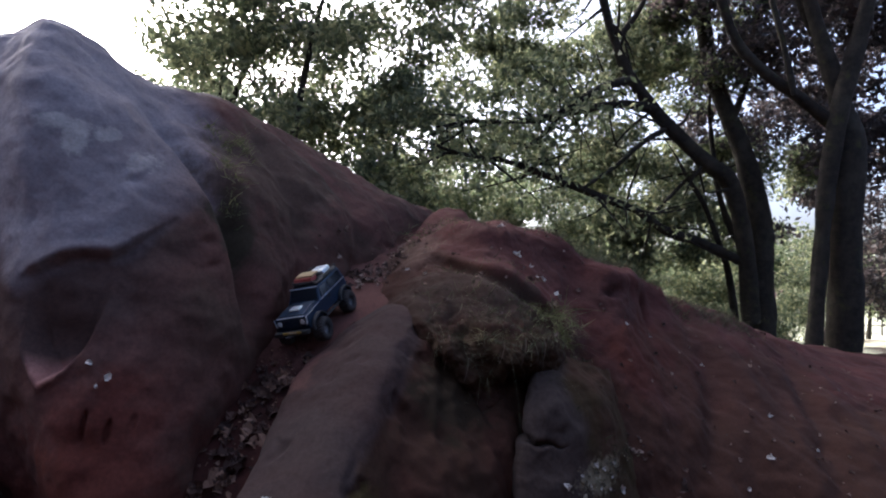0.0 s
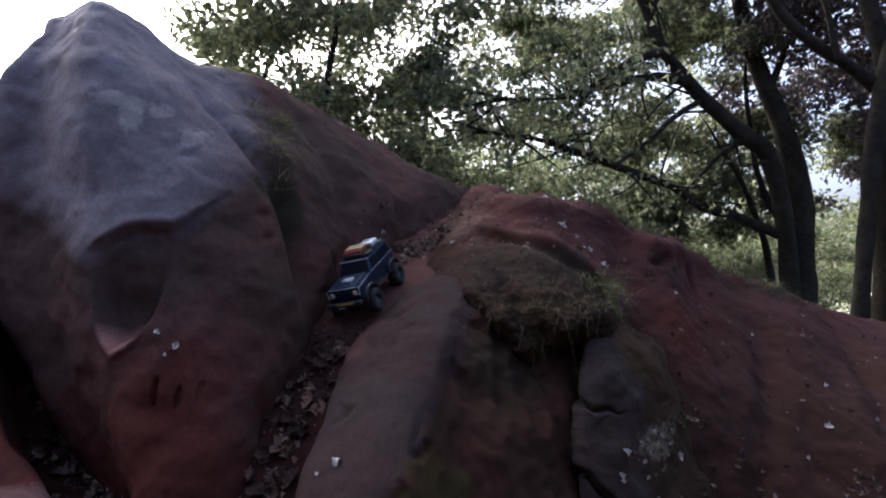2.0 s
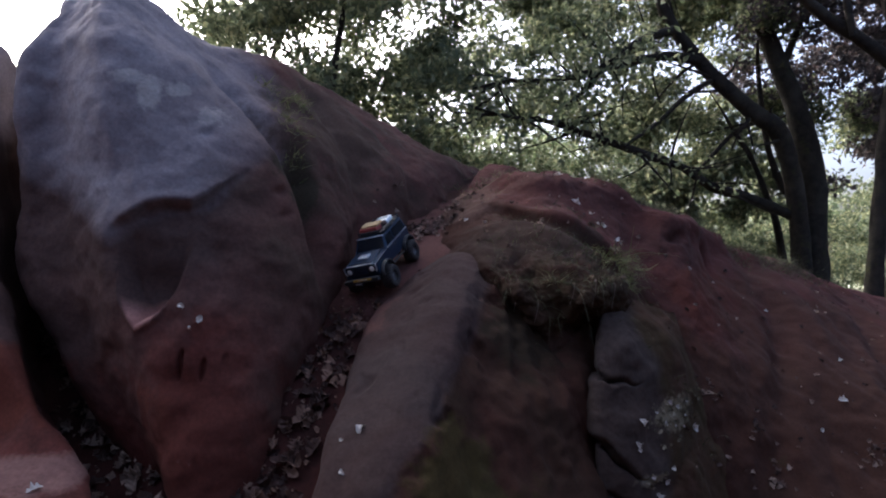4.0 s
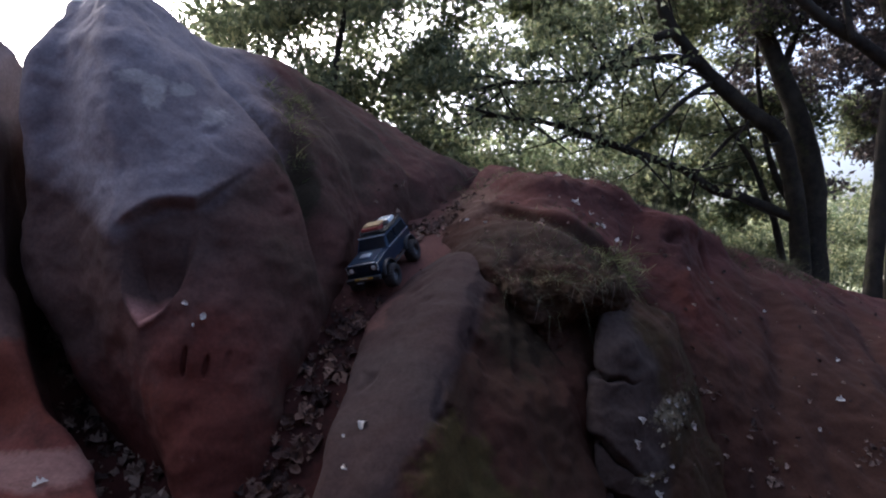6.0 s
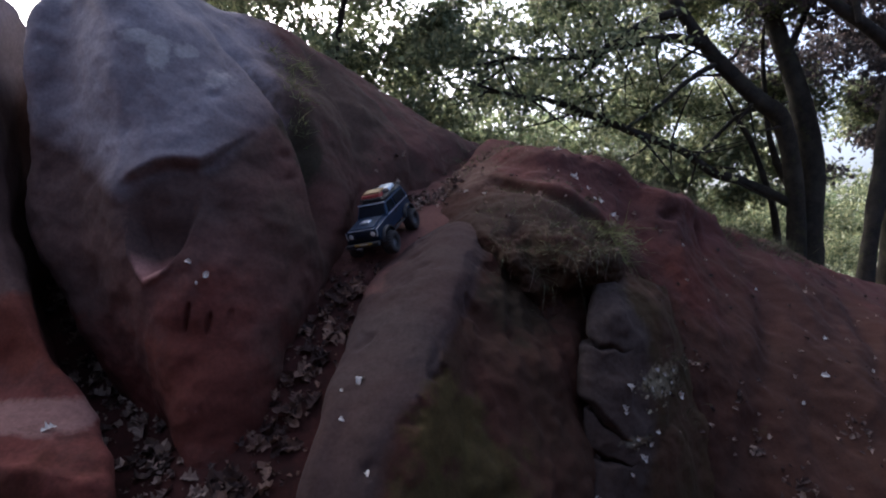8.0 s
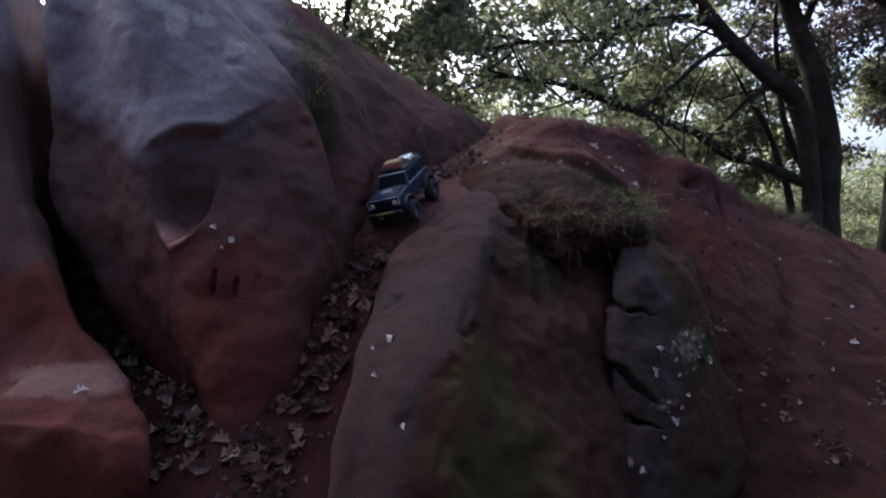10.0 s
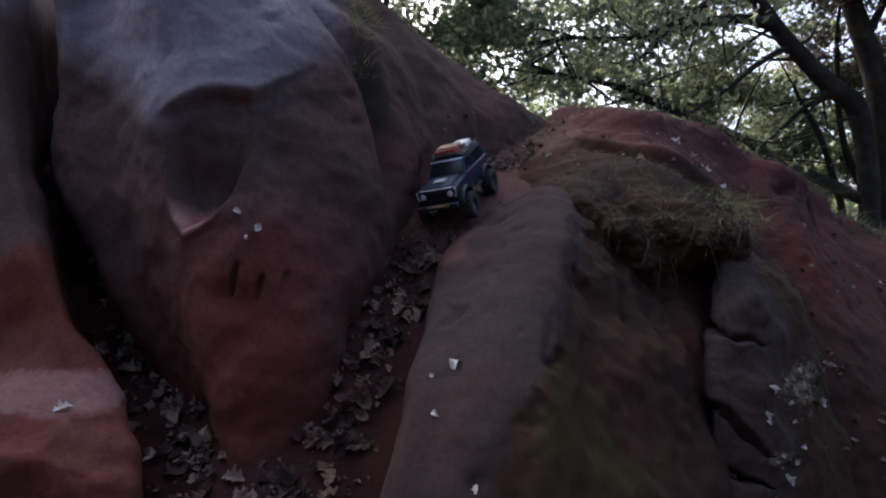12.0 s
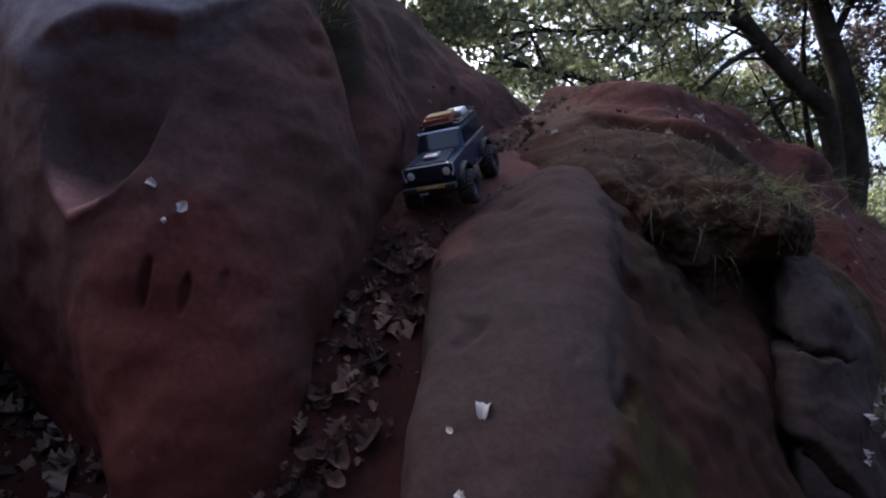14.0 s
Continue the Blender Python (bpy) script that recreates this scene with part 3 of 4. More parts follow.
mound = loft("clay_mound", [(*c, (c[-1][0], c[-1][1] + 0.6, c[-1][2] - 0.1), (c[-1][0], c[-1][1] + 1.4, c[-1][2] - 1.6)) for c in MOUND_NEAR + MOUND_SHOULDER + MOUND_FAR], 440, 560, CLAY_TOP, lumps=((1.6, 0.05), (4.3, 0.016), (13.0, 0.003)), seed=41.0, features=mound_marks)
tagged(mound, "broad mound of bare red clay with a grassy lip", "mound")

# ---- the grey rock under the lip ----
ROCK = (
    ((0.42, 2.15, -0.1), (0.41, 2.28, 0.45), (0.41, 2.34, 0.8), (0.44, 2.36, 0.98), (0.5, 2.5, 1.06)),
    ((0.29, 1.80, -0.1), (0.30, 1.93, 0.42), (0.32, 2.06, 0.8), (0.36, 2.18, 1.02), (0.46, 2.40, 1.12)),
    ((0.27, 1.70, -0.1), (0.29, 1.82, 0.42), (0.32, 1.96, 0.8), (0.38, 2.11, 1.04), (0.47, 2.38, 1.14)),
    ((0.45, 1.72, -0.1), (0.46, 1.86, 0.42), (0.47, 1.98, 0.72), (0.50, 2.13, 1.0), (0.58, 2.42, 1.12)),
    ((0.75, 1.95, -0.1), (0.75, 2.08, 0.4), (0.76, 2.2, 0.62), (0.76, 2.36, 0.88), (0.78, 2.58, 1.02)),
    ((1.05, 2.3, -0.1), (1.02, 2.4, 0.35), (0.98, 2.55, 0.6), (0.96, 2.72, 0.8), (0.92, 2.9, 0.92)),
)


def rock_relief(v):
    """Broad broken planes and a few chipped steps near the outcrop's edge."""
    x, z = v[:, 0], v[:, 2]
    return 0.012 * np.tanh(9 * roughness(v, 2.6, 5.0, 1)) * step(0.3, 0.45, x) + 0.007 * np.tanh(8 * roughness(v, 4.5, 31.0, 2)) + 0.006 * np.abs(roughness(v, 9.0, 8.0, 3))


def rock_slabs():
    """The outcrop splits along open joints into slabs that stand in and out a little."""
    top = tagged(new("rock_outcrop"), "brownish grey rock outcrop with dark open cracks and pale lichen", "rock")
    rows, cols = 300, 190
    g = spline(np.array(ROCK, float), cols)
    g = spline(np.swapaxes(g, 0, 1), rows)
    nrm = grid_normals(g)
    flat = g.reshape(-1, 3)
    move = rock_relief(flat)
    for k, (scale, size) in enumerate(((2.2, 0.014), (8.0, 0.006), (22.0, 0.003))):
        move += size * roughness(flat, scale, 61.0 + 7.3 * k)
    g = g + nrm * move.reshape(rows, cols)[..., None]
    x, z = g[..., 0], g[..., 2]
    near = step(0.52, 0.34, x)
    wave = 0.012 * np.sin(23 * x) + 0.006 * np.sin(61 * x + 1)
    joints = (0.835 - 0.05 * (x - 0.3) + wave, 0.62 - 0.75 * np.minimum(x - 0.3, 0.14) + wave, 0.44 - 0.1 * (x - 0.3) + wave)
    cuts = [np.full(cols, rows - 1)] + [np.array([np.argmin(np.abs(z[:, c] - j[:, c])) for c in range(cols)]) for j in joints] + [np.zeros(cols, int)]
    for k, out in enumerate((0.0, 0.016, -0.012, 0.014)):
        high, low = cuts[k], cuts[k + 1]
        lines, steps = [], 60
        for c in range(cols):
            t = np.linspace(low[c], high[c], steps)
            i = np.clip(t.astype(int), 0, rows - 2)
            f = (t - i)[:, None]
            p = g[i, c] * (1 - f) + g[i + 1, c] * f
            h = np.linspace(0, 1, steps)
            gap = 0.012 * near[i, c] + 0.0005
            d = np.minimum(h, 1 - h) * np.linalg.norm(p[-1] - p[0])
            closed = 1 - np.exp(-((d / gap) ** 2))
            away = out * near[i, c] - 0.055 * (1 - closed) * near[i, c]
            p = p + nrm[i, c] * away[:, None]
            lines.append(p)
        m = np.swapaxes(np.array(lines), 0, 1).reshape(-1, 3)
        mesh_object("slab", m, grid_faces(steps, cols), GREY_ROCK, top)
    return top


rock_slabs()

# ---- trees ----
rng = np.random.default_rng(5)


def cloud(centre, half, clumps, per, spread, rng, bunch=9):
    """Leaf places in sprays: boughs spread through a flattened ball, clumps along each bough, leaves round each clump."""
    boughs = max(3, clumps // bunch)
    c = rng.normal(size=(boughs, 3))
    c = c / np.linalg.norm(c, axis=1, keepdims=True) * rng.uniform(0.1, 1.0, (boughs, 1)) ** 0.45
    c = c * half + centre
    way = rng.normal(size=(boughs, 3)) * (1, 1, 0.35)
    way /= np.linalg.norm(way, axis=1, keepdims=True)
    t = rng.uniform(-1, 1, (boughs, bunch, 1)) * 3.2 * spread
    k = c[:, None] + way[:, None] * t + rng.normal(size=(boughs, bunch, 3)) * spread * 0.6
    return (k.reshape(-1, 1, 3) + rng.normal(size=(boughs * bunch, per, 3)) * spread * (1, 1, 0.6)).reshape(-1, 3)


def new_tree(name, label, at):
    top = tagged(new(name), label, "tree")
    top.location = at
    return top


def limb(owner, points, radii, name="limb"):
    """A trunk or limb of a tree, given in world metres."""
    if radii[-1] > 0.02:
        end, way = np.array(points[-1]), np.array(points[-1]) - np.array(points[-2])
        points = (*points, tuple(end + 0.8 * way + (0.06, 0.0, -0.05)), tuple(end + 1.5 * way + (-0.05, 0.0, 0.1)))
        radii = (*radii, radii[-1] * 0.55, 0.005)
    v, f = tube(np.array(points, float) - np.array(owner.location), radii, 14 if radii[0] > 0.1 else 8, 6, 3.1 * len(owner.children) + points[0][0], 0.2)
    return mesh_object(name, v, f, BARK, owner)


def crown(owner, places, size, material, name="crown"):
    return leaf_mesh(name, places - np.array(owner.location), size, material, owner, rng, droop=0.35)


def along(points, count, spread):
    """Leaf clumps strung along a limb."""
    p = spline(points, 40)
    p = p[rng.integers(12, 40, count)]
    return p + rng.normal(size=(count, 3)) * spread


oak = new_tree("oak_tree", "spreading oak with dark trunk and low crooked limbs over the slope", (6.27, 10.80, -0.24))
limb(oak, ((6.27, 10.80, -0.24), (6.19, 10.73, 1.26), (6.18, 10.67, 2.59), (5.91, 10.61, 3.71), (5.50, 10.55, 4.70), (5.17, 10.51, 5.59), (4.98, 10.47, 6.36), (4.82, 10.40, 7.70), (4.61, 10.32, 9.25)), (0.321, 0.241, 0.217, 0.192, 0.161, 0.145, 0.136, 0.120, 0.081), "trunk")
LEFT_LIMB = ((5.96, 10.62, 0.70), (5.72, 10.40, 2.13), (5.33, 10.19, 3.34), (4.69, 10.00, 3.78), (3.90, 9.81, 4.43), (3.21, 9.62, 5.21), (2.85, 9.43, 5.85), (2.51, 9.23, 6.76), (1.90, 9.03, 7.83))
LOW_LIMB = ((5.86, 10.57, 1.84), (5.28, 10.35, 2.03), (4.64, 10.12, 2.24), (4.02, 9.90, 2.38), (3.43, 9.68, 2.70), (2.85, 9.45, 2.86), (2.10, 9.22, 3.08), (1.62, 9.00, 3.20), (0.98, 8.78, 3.36), (0.50, 8.57, 3.38), (0.04, 8.35, 3.42), (-0.48, 8.14, 3.56))
MID_LIMB = ((3.75, 9.74, 4.58), (3.16, 9.51, 4.60), (2.59, 9.28, 4.48), (1.95, 9.07, 4.28), (1.16, 8.84, 4.05), (0.40, 8.61, 3.98), (-0.23, 8.39, 3.81))
HANGING = ((3.22, 9.45, 5.04), (2.58, 9.24, 4.78), (1.95, 9.05, 4.33), (1.59, 8.88, 3.89), (1.24, 8.69, 3.58))
limb(oak, LEFT_LIMB, (0.175, 0.156, 0.161, 0.144, 0.120, 0.096, 0.080, 0.064, 0.042))
limb(oak, LOW_LIMB, (0.103, 0.094, 0.091, 0.081, 0.073, 0.072, 0.063, 0.055, 0.040, 0.033, 0.025, 0.013))
limb(oak, ((2.24, 9.00, 2.97), (2.89, 9.24, 3.44), (3.36, 9.50, 3.86), (3.87, 9.76, 4.20)), (0.027, 0.035, 0.044, 0.053))
limb(oak, MID_LIMB, (0.085, 0.082, 0.072, 0.062, 0.045, 0.033, 0.016))
limb(oak, HANGING, (0.074, 0.064, 0.054, 0.036, 0.018))
limb(oak, ((6.19, 11.57, 0.43), (5.96, 11.52, 1.72), (5.71, 11.48, 2.42), (5.41, 11.44, 3.13), (5.05, 11.42, 3.70)), (0.078, 0.069, 0.060, 0.052, 0.035))
limb(oak, ((6.17, 11.24, 2.07), (5.83, 11.20, 2.65), (5.60, 11.17, 3.34), (5.46, 11.12, 4.16), (5.37, 11.08, 4.97)), (0.067, 0.067, 0.059, 0.050, 0.034))
limb(oak, ((3.79, 10.11, 2.65), (4.22, 10.27, 3.07), (4.67, 10.43, 3.48), (5.21, 10.61, 3.69)), (0.030, 0.039, 0.040, 0.040))
limb(oak, ((3.01, 9.41, 5.83), (3.30, 9.38, 6.24), (3.59, 9.35, 6.86)), (0.058, 0.044, 0.030))
limb(oak, ((5.49, 10.43, 4.60), (5.95, 10.55, 5.72), (6.19, 10.69, 6.71), (6.33, 10.81, 7.95)), (0.080, 0.064, 0.058, 0.042))


def side_branches(owner, line, radius, count, length):
    """Thin crooked side shoots along a limb."""
    p = spline(line, 60)
    for k in np.linspace(14, 56, count).astype(int):
        d = rng.normal(size=3) * (1, 0.5, 0.8)
        d /= np.linalg.norm(d)
        bend = rng.normal(size=3) * 0.25
        q = [p[k] + d * length * s + bend * length * s * s for s in (0, 0.35, 0.7, 1.0)]
        limb(owner, [tuple(float(v) for v in a) for a in q], (radius, radius * 0.7, radius * 0.45, radius * 0.15), "branch")


for line, radius, count in ((LEFT_LIMB, 0.036, 18), (LOW_LIMB, 0.026, 26), (MID_LIMB, 0.022, 18), (HANGING, 0.018, 10)):
    side_branches(oak, line, radius, count, 0.95)
crown(oak, np.concatenate([
    cloud((2.16, 11.39, 6.24), (4.86, 2.16, 2.56), 155, 62, 0.17, rng),
    cloud((2.70, 8.82, 8.40), (5.67, 4.05, 1.22), 257, 62, 0.20, rng),
    cloud((1.08, 10.31, 4.35), (3.51, 1.62, 1.08), 55, 62, 0.17, rng),
    along(LOW_LIMB, 1150, 0.45), along(MID_LIMB, 1300, 0.45), along(HANGING, 700, 0.35),
    cloud((1.9, 12.3, 6.9), (1.4, 0.8, 0.8), 85, 62, 0.18, rng),
    cloud((5.0, 11.6, 7.0), (2.4, 1.5, 1.7), 160, 62, 0.18, rng),
    cloud((2.2, 12.6, 4.9), (4.6, 1.0, 2.2), 140, 62, 0.19, rng),
    cloud((3.6, 12.4, 4.3), (0.9, 0.6, 0.7), 45, 62, 0.19, rng),
    cloud((5.7, 12.9, 4.3), (1.6, 0.8, 1.4), 150, 62, 0.19, rng),
    cloud((5.9, 12.6, 2.0), (1.7, 0.7, 0.9), 70, 60, 0.19, rng),
    cloud((8.3, 13.2, 3.9), (1.5, 0.8, 1.5), 55, 62, 0.19, rng),
    cloud((4.0, 13.0, 3.5), (2.4, 0.8, 1.3), 100, 60, 0.19, rng),
    cloud((3.2, 12.2, 2.4), (1.9, 0.7, 0.9), 90, 60, 0.19, rng),
]), 0.12, LEAF_GREEN)

beech = new_tree("beech_tree", "dark twin-stemmed tree with purplish leaves at the foot of the mound", (5.94, 8.11, -0.38))
limb(beech, [(x - 0.15, y, z) for x, y, z in ((6.09, 8.11, -0.38), (6.06, 8.06, 0.68), (6.04, 7.97, 2.35), (6.06, 7.92, 3.52), (5.86, 7.88, 4.35), (5.59, 7.83, 5.18), (5.33, 7.79, 6.01), (5.06, 7.74, 6.93))], (0.263, 0.228, 0.217, 0.228, 0.132, 0.096, 0.084, 0.060), "trunk")
limb(beech, [(x - 0.15, y, z) for x, y, z in ((5.46, 7.96, -0.11), (5.56, 7.88, 1.34), (5.61, 7.84, 2.32), (5.72, 7.79, 3.40), (5.90, 7.74, 4.39), (6.09, 7.70, 5.13), (6.27, 7.66, 5.95))], (0.136, 0.107, 0.101, 0.119, 0.130, 0.107, 0.089), "trunk")
limb(beech, [(x - 0.15, y, z) for x, y, z in ((5.88, 7.91, 3.81), (5.23, 7.77, 4.20), (4.67, 7.64, 4.50), (4.20, 7.52, 4.90), (3.88, 7.37, 5.58), (3.72, 7.22, 6.31))], (0.102, 0.084, 0.076, 0.069, 0.063, 0.045))
limb(beech, [(x - 0.15, y, z) for x, y, z in ((5.07, 7.61, 4.17), (4.90, 7.57, 4.89), (4.72, 7.54, 5.52), (4.59, 7.50, 6.17))], (0.047, 0.041, 0.035, 0.023))
limb(beech, [(x - 0.15, y, z) for x, y, z in ((5.98, 8.01, 4.23), (5.71, 7.97, 4.98), (5.40, 7.95, 5.66), (5.07, 7.89, 6.59))], (0.074, 0.061, 0.055, 0.037))
crown(beech, np.concatenate([
    cloud((8.10, 12.74, 5.16), (2.97, 1.89, 2.97), 60, 40, 0.20, rng),
    cloud((6.21, 8.69, 7.05), (3.24, 2.70, 1.22), 140, 40, 0.20, rng),
    cloud((7.5, 9.5, 4.8), (0.9, 0.8, 1.6), 70, 40, 0.20, rng),
    cloud((6.6, 10.4, 5.4), (1.3, 0.8, 1.2), 60, 40, 0.20, rng),
    cloud((5.4, 9.6, 6.2), (2.6, 1.4, 0.7), 60, 40, 0.20, rng),
    cloud((7.0, 11.5, 6.6), (2.2, 1.4, 2.4), 150, 40, 0.19, rng),
]), 0.12, LEAF_DARK)

ash = new_tree("slender_tree", "grey-barked tree with a straight trunk beyond the mound", (7.96, 9.51, -0.51))
limb(ash, ((7.96, 9.51, -0.51), (7.91, 9.43, 0.57), (7.88, 9.34, 2.51), (7.93, 9.24, 4.47), (7.79, 9.14, 6.41), (7.69, 9.09, 8.40)), (0.224, 0.197, 0.183, 0.169, 0.141, 0.097), "trunk")
crown(ash, np.concatenate([
    cloud((8.64, 9.77, 7.86), (2.70, 2.43, 1.62), 99, 40, 0.20, rng),
    cloud((9.0, 12.7, 5.6), (1.5, 1.0, 1.5), 60, 40, 0.20, rng),
    cloud((10.0, 12.9, 3.2), (1.6, 1.0, 1.6), 55, 40, 0.20, rng),
    cloud((8.2, 9.9, 6.4), (1.2, 1.0, 1.0), 45, 40, 0.20, rng),
]), 0.145, LEAF_DARK)


def far_tree(x, y, z, height, spread, material, clumps, size, label, lean=0.0, low=0.05):
    t = new_tree("far_tree", label, (x - lean, y, z))
    limb(t, ((x - lean, y, z - 0.3), (x - 0.8 * lean + 0.1, y, z + 0.4 * height), (x - 0.1, y + 0.1, z + 0.85 * height)), (0.09, 0.065, 0.02), "trunk")
    crown(t, cloud((x, y, z + (0.5 + low) * height), (spread, spread, (0.55 - low) * height), clumps, 45, 0.22, rng), size, material)
    return t


def grow_far_trees():
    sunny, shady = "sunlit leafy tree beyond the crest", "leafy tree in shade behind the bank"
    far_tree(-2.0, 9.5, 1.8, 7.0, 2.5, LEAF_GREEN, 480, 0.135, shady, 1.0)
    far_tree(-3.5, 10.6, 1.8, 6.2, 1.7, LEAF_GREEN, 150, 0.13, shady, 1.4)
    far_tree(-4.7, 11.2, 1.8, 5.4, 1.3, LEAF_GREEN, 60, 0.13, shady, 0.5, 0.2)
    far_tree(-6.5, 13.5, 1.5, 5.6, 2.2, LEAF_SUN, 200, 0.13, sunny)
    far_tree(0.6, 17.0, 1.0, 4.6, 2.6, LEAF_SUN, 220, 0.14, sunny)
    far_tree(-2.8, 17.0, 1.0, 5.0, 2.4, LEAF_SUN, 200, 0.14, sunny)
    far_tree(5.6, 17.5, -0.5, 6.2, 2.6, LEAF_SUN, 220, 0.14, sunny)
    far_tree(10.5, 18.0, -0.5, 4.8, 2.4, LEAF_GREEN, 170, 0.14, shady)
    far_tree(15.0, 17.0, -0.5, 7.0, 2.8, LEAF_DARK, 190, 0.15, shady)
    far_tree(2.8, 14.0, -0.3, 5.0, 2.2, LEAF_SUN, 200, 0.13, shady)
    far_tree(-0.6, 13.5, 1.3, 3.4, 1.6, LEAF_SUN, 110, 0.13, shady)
    for x, y, h in ((7.5, 19.0, 2.4), (10.0, 21.0, 2.8), (16.5, 21.5, 3.0), (8.2, 15.5, 1.7)):
        far_tree(x, y, -0.6, h, 1.5, LEAF_GREEN, 90, 0.13, "leafy bush at the edge of the meadow", 0.0, 0.0)
    far_tree(12.6, 19.0, -0.6, 1.6, 1.3, LEAF_SUN, 40, 0.12, "small sunlit bush at the edge of the meadow", 0.0, 0.0)
    far_tree(-6.6, 11.5, 1.8, 11.5, 3.8, LEAF_DARK, 760, 0.24, "tall leafy tree standing behind the bank", 9.0, 0.35)
    behind = far_tree(-4.5, -6.5, 0.0, 5.5, 3.4, LEAF_DARK, 360, 0.3, "dense bushy tree in the wood behind the gully", 1.5, 0.05)
    for x, y, turn in ((0.8, -7.0, 70), (5.0, -5.5, 140), (8.5, -1.0, 200), (-9.0, -3.0, 250)):
        copy_thing(behind, pose(x, y, 0, 0, 0, turn))


def far_woods():
    """The sunlit edge of woods across the meadow."""
    rise = [cloud((x, 48.0 + 0.1 * x, 2.6 + 1.2 * math.sin(0.4 * x)), (4.5, 2.0, 3.6), 40, 40, 0.8, rng) for x in range(-14, 62, 5)]
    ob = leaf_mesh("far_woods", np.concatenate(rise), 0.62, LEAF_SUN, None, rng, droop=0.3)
    tagged(ob, "pale sunlit woods across the meadow", "woods", kind="stuff")


grow_far_trees()
far_woods()

# ---- fallen leaves, grass and other small things ----
from mathutils.bvhtree import BVHTree


def bvh_of(objects):
    verts, faces = [], []
    for ob in objects:
        base = len(verts)
        verts += [v.co.copy() for v in ob.data.vertices]
        faces += [[i + base for i in p.vertices] for p in ob.data.polygons]
    return BVHTree.FromPolygons(verts, faces)


EARTH = bvh_of([bpy.data.objects[k] for k in ("ground", "clay_bank", "clay_ledge", "rock_ramp", "clay_mound")] + list(bpy.data.objects["rock_outcrop"].children))


FLOOR = bvh_of([bpy.data.objects["ground"]])


def drop(x, y, on=EARTH):
    """The ground under a place: point and normal."""
    p, n, _, _ = on.ray_cast(Vector((x, y, 6)), Vector((0, 0, -1)))
    return (p, n if n.z > 0 else -n)


def against(x, z):
    """The face met when going forward (+y) at x and height z."""
    p, n, _, _ = EARTH.ray_cast(Vector((x, -0.5, z)), Vector((0, 1, 0)))
    return (p, n if n.y < 0 else -n)


def leaf_shape(kind, rng):
    """A dry lobed leaf, 1 long, curled: verts and faces."""
    t = np.linspace(0, 1, 8)
    half = (0.14 + 0.26 * np.abs(np.sin(t * math.pi * (2.6 + 0.5 * kind))))  * np.sin(math.pi * np.clip(t * 0.96 + 0.02, 0, 1)) ** 0.7
    side = rng.uniform(0.85, 1.15, (2, 8))
    bend, cup = rng.uniform(-0.9, 1.1), rng.uniform(0.2, 1.6)
    rows = []
    for k in range(8):
        z = bend * (t[k] - 0.5) ** 2 * 2
        w1, w2 = half[k] * side[0, k], half[k] * side[1, k]
        rows += [(t[k] - 0.5, -w1, z + cup * w1 * w1 * 2), (t[k] - 0.5, 0, z), (t[k] - 0.5, w2, z + cup * w2 * w2 * 2.4)]
    v = np.array(rows)
    f = []
    for k in range(7):
        f += [(3 * k, 3 * k + 1, 3 * k + 4, 3 * k + 3), (3 * k + 1, 3 * k + 2, 3 * k + 5, 3 * k + 4)]
    return v, np.array(f)


LEAF_SHAPES = [leaf_shape(k % 3, rng) for k in range(7)]


def lay(p, n, size, tilt=0.35):
    """A pose for something flat that lies at p on a slope with normal n."""
    n = (Vector(n) + Vector(rng.normal(size=3)) * tilt * 0.5).normalized()
    q = n.to_track_quat("Z", "Y").to_matrix().to_4x4()
    return Matrix.Translation(Vector(p) + Vector(n) * (0.004 + 0.06 * size)) @ q @ Matrix.Rotation(rng.uniform(0, 6.28), 4, "Z") @ Matrix.Diagonal((size, size, size, 1))


def litter(name, places, sizes, label, material=LITTER, tilt=0.6):
    """A carpet of dead leaves, as one body."""
    pieces = []
    for (p, n), s in zip(places, sizes):
        m = np.array(lay(p, n, s, tilt))
        v, f = LEAF_SHAPES[rng.integers(len(LEAF_SHAPES))]
        pieces.append((v @ m[:3, :3].T + m[:3, 3], f))
    ob = mesh_object(name, *join(pieces), material, smooth=False)
    return tagged(ob, label, "dead leaves", kind="stuff")


def strip(line, width, count, on=EARTH):
    p = spline(line, 60)[rng.integers(0, 60, count)]
    return [drop(x + rng.normal() * width, y + rng.normal() * 0.04, on) for x, y in p]


litter("leaf_litter", strip([(-0.86, 1.22), (-0.82, 1.4), (-0.77, 1.6), (-0.73, 1.8), (-0.70, 2.0), (-0.68, 2.15)], 0.055, 190, FLOOR), rng.uniform(0.02, 0.075, 190), "brown curled dead leaves lying thick in the gully")
litter("leaf_litter", strip([(-1.0, 1.35), (-1.25, 1.62), (-1.5, 1.85), (-1.75, 2.1), (-1.95, 2.3), (-2.2, 2.45), (-2.4, 2.55)], 0.11, 420, FLOOR), rng.uniform(0.025, 0.075, 420), "greyish dead leaves in the narrow shaded gully", PALE_LITTER)
litter("leaf_litter", strip([(-0.5, 2.75), (-0.42, 2.9), (-0.36, 3.05), (-0.3, 3.2)], 0.09, 120), rng.uniform(0.02, 0.05, 120), "small pile of pale dead leaves on the worn path", PALE_LITTER, 0.4)
litter("leaf_litter", [drop(rng.uniform(0.7, 3.6), rng.uniform(2.0, 4.6)) for _ in range(380)], rng.uniform(0.010, 0.036, 380), "scattered small dead leaves on the clay slope", PALE_LITTER)
litter("leaf_litter", [drop(rng.uniform(-0.6, 0.9), rng.uniform(2.3, 3.6)) for _ in range(110)], rng.uniform(0.012, 0.035, 110), "scattered dead leaf scraps on the mound", PALE_LITTER)


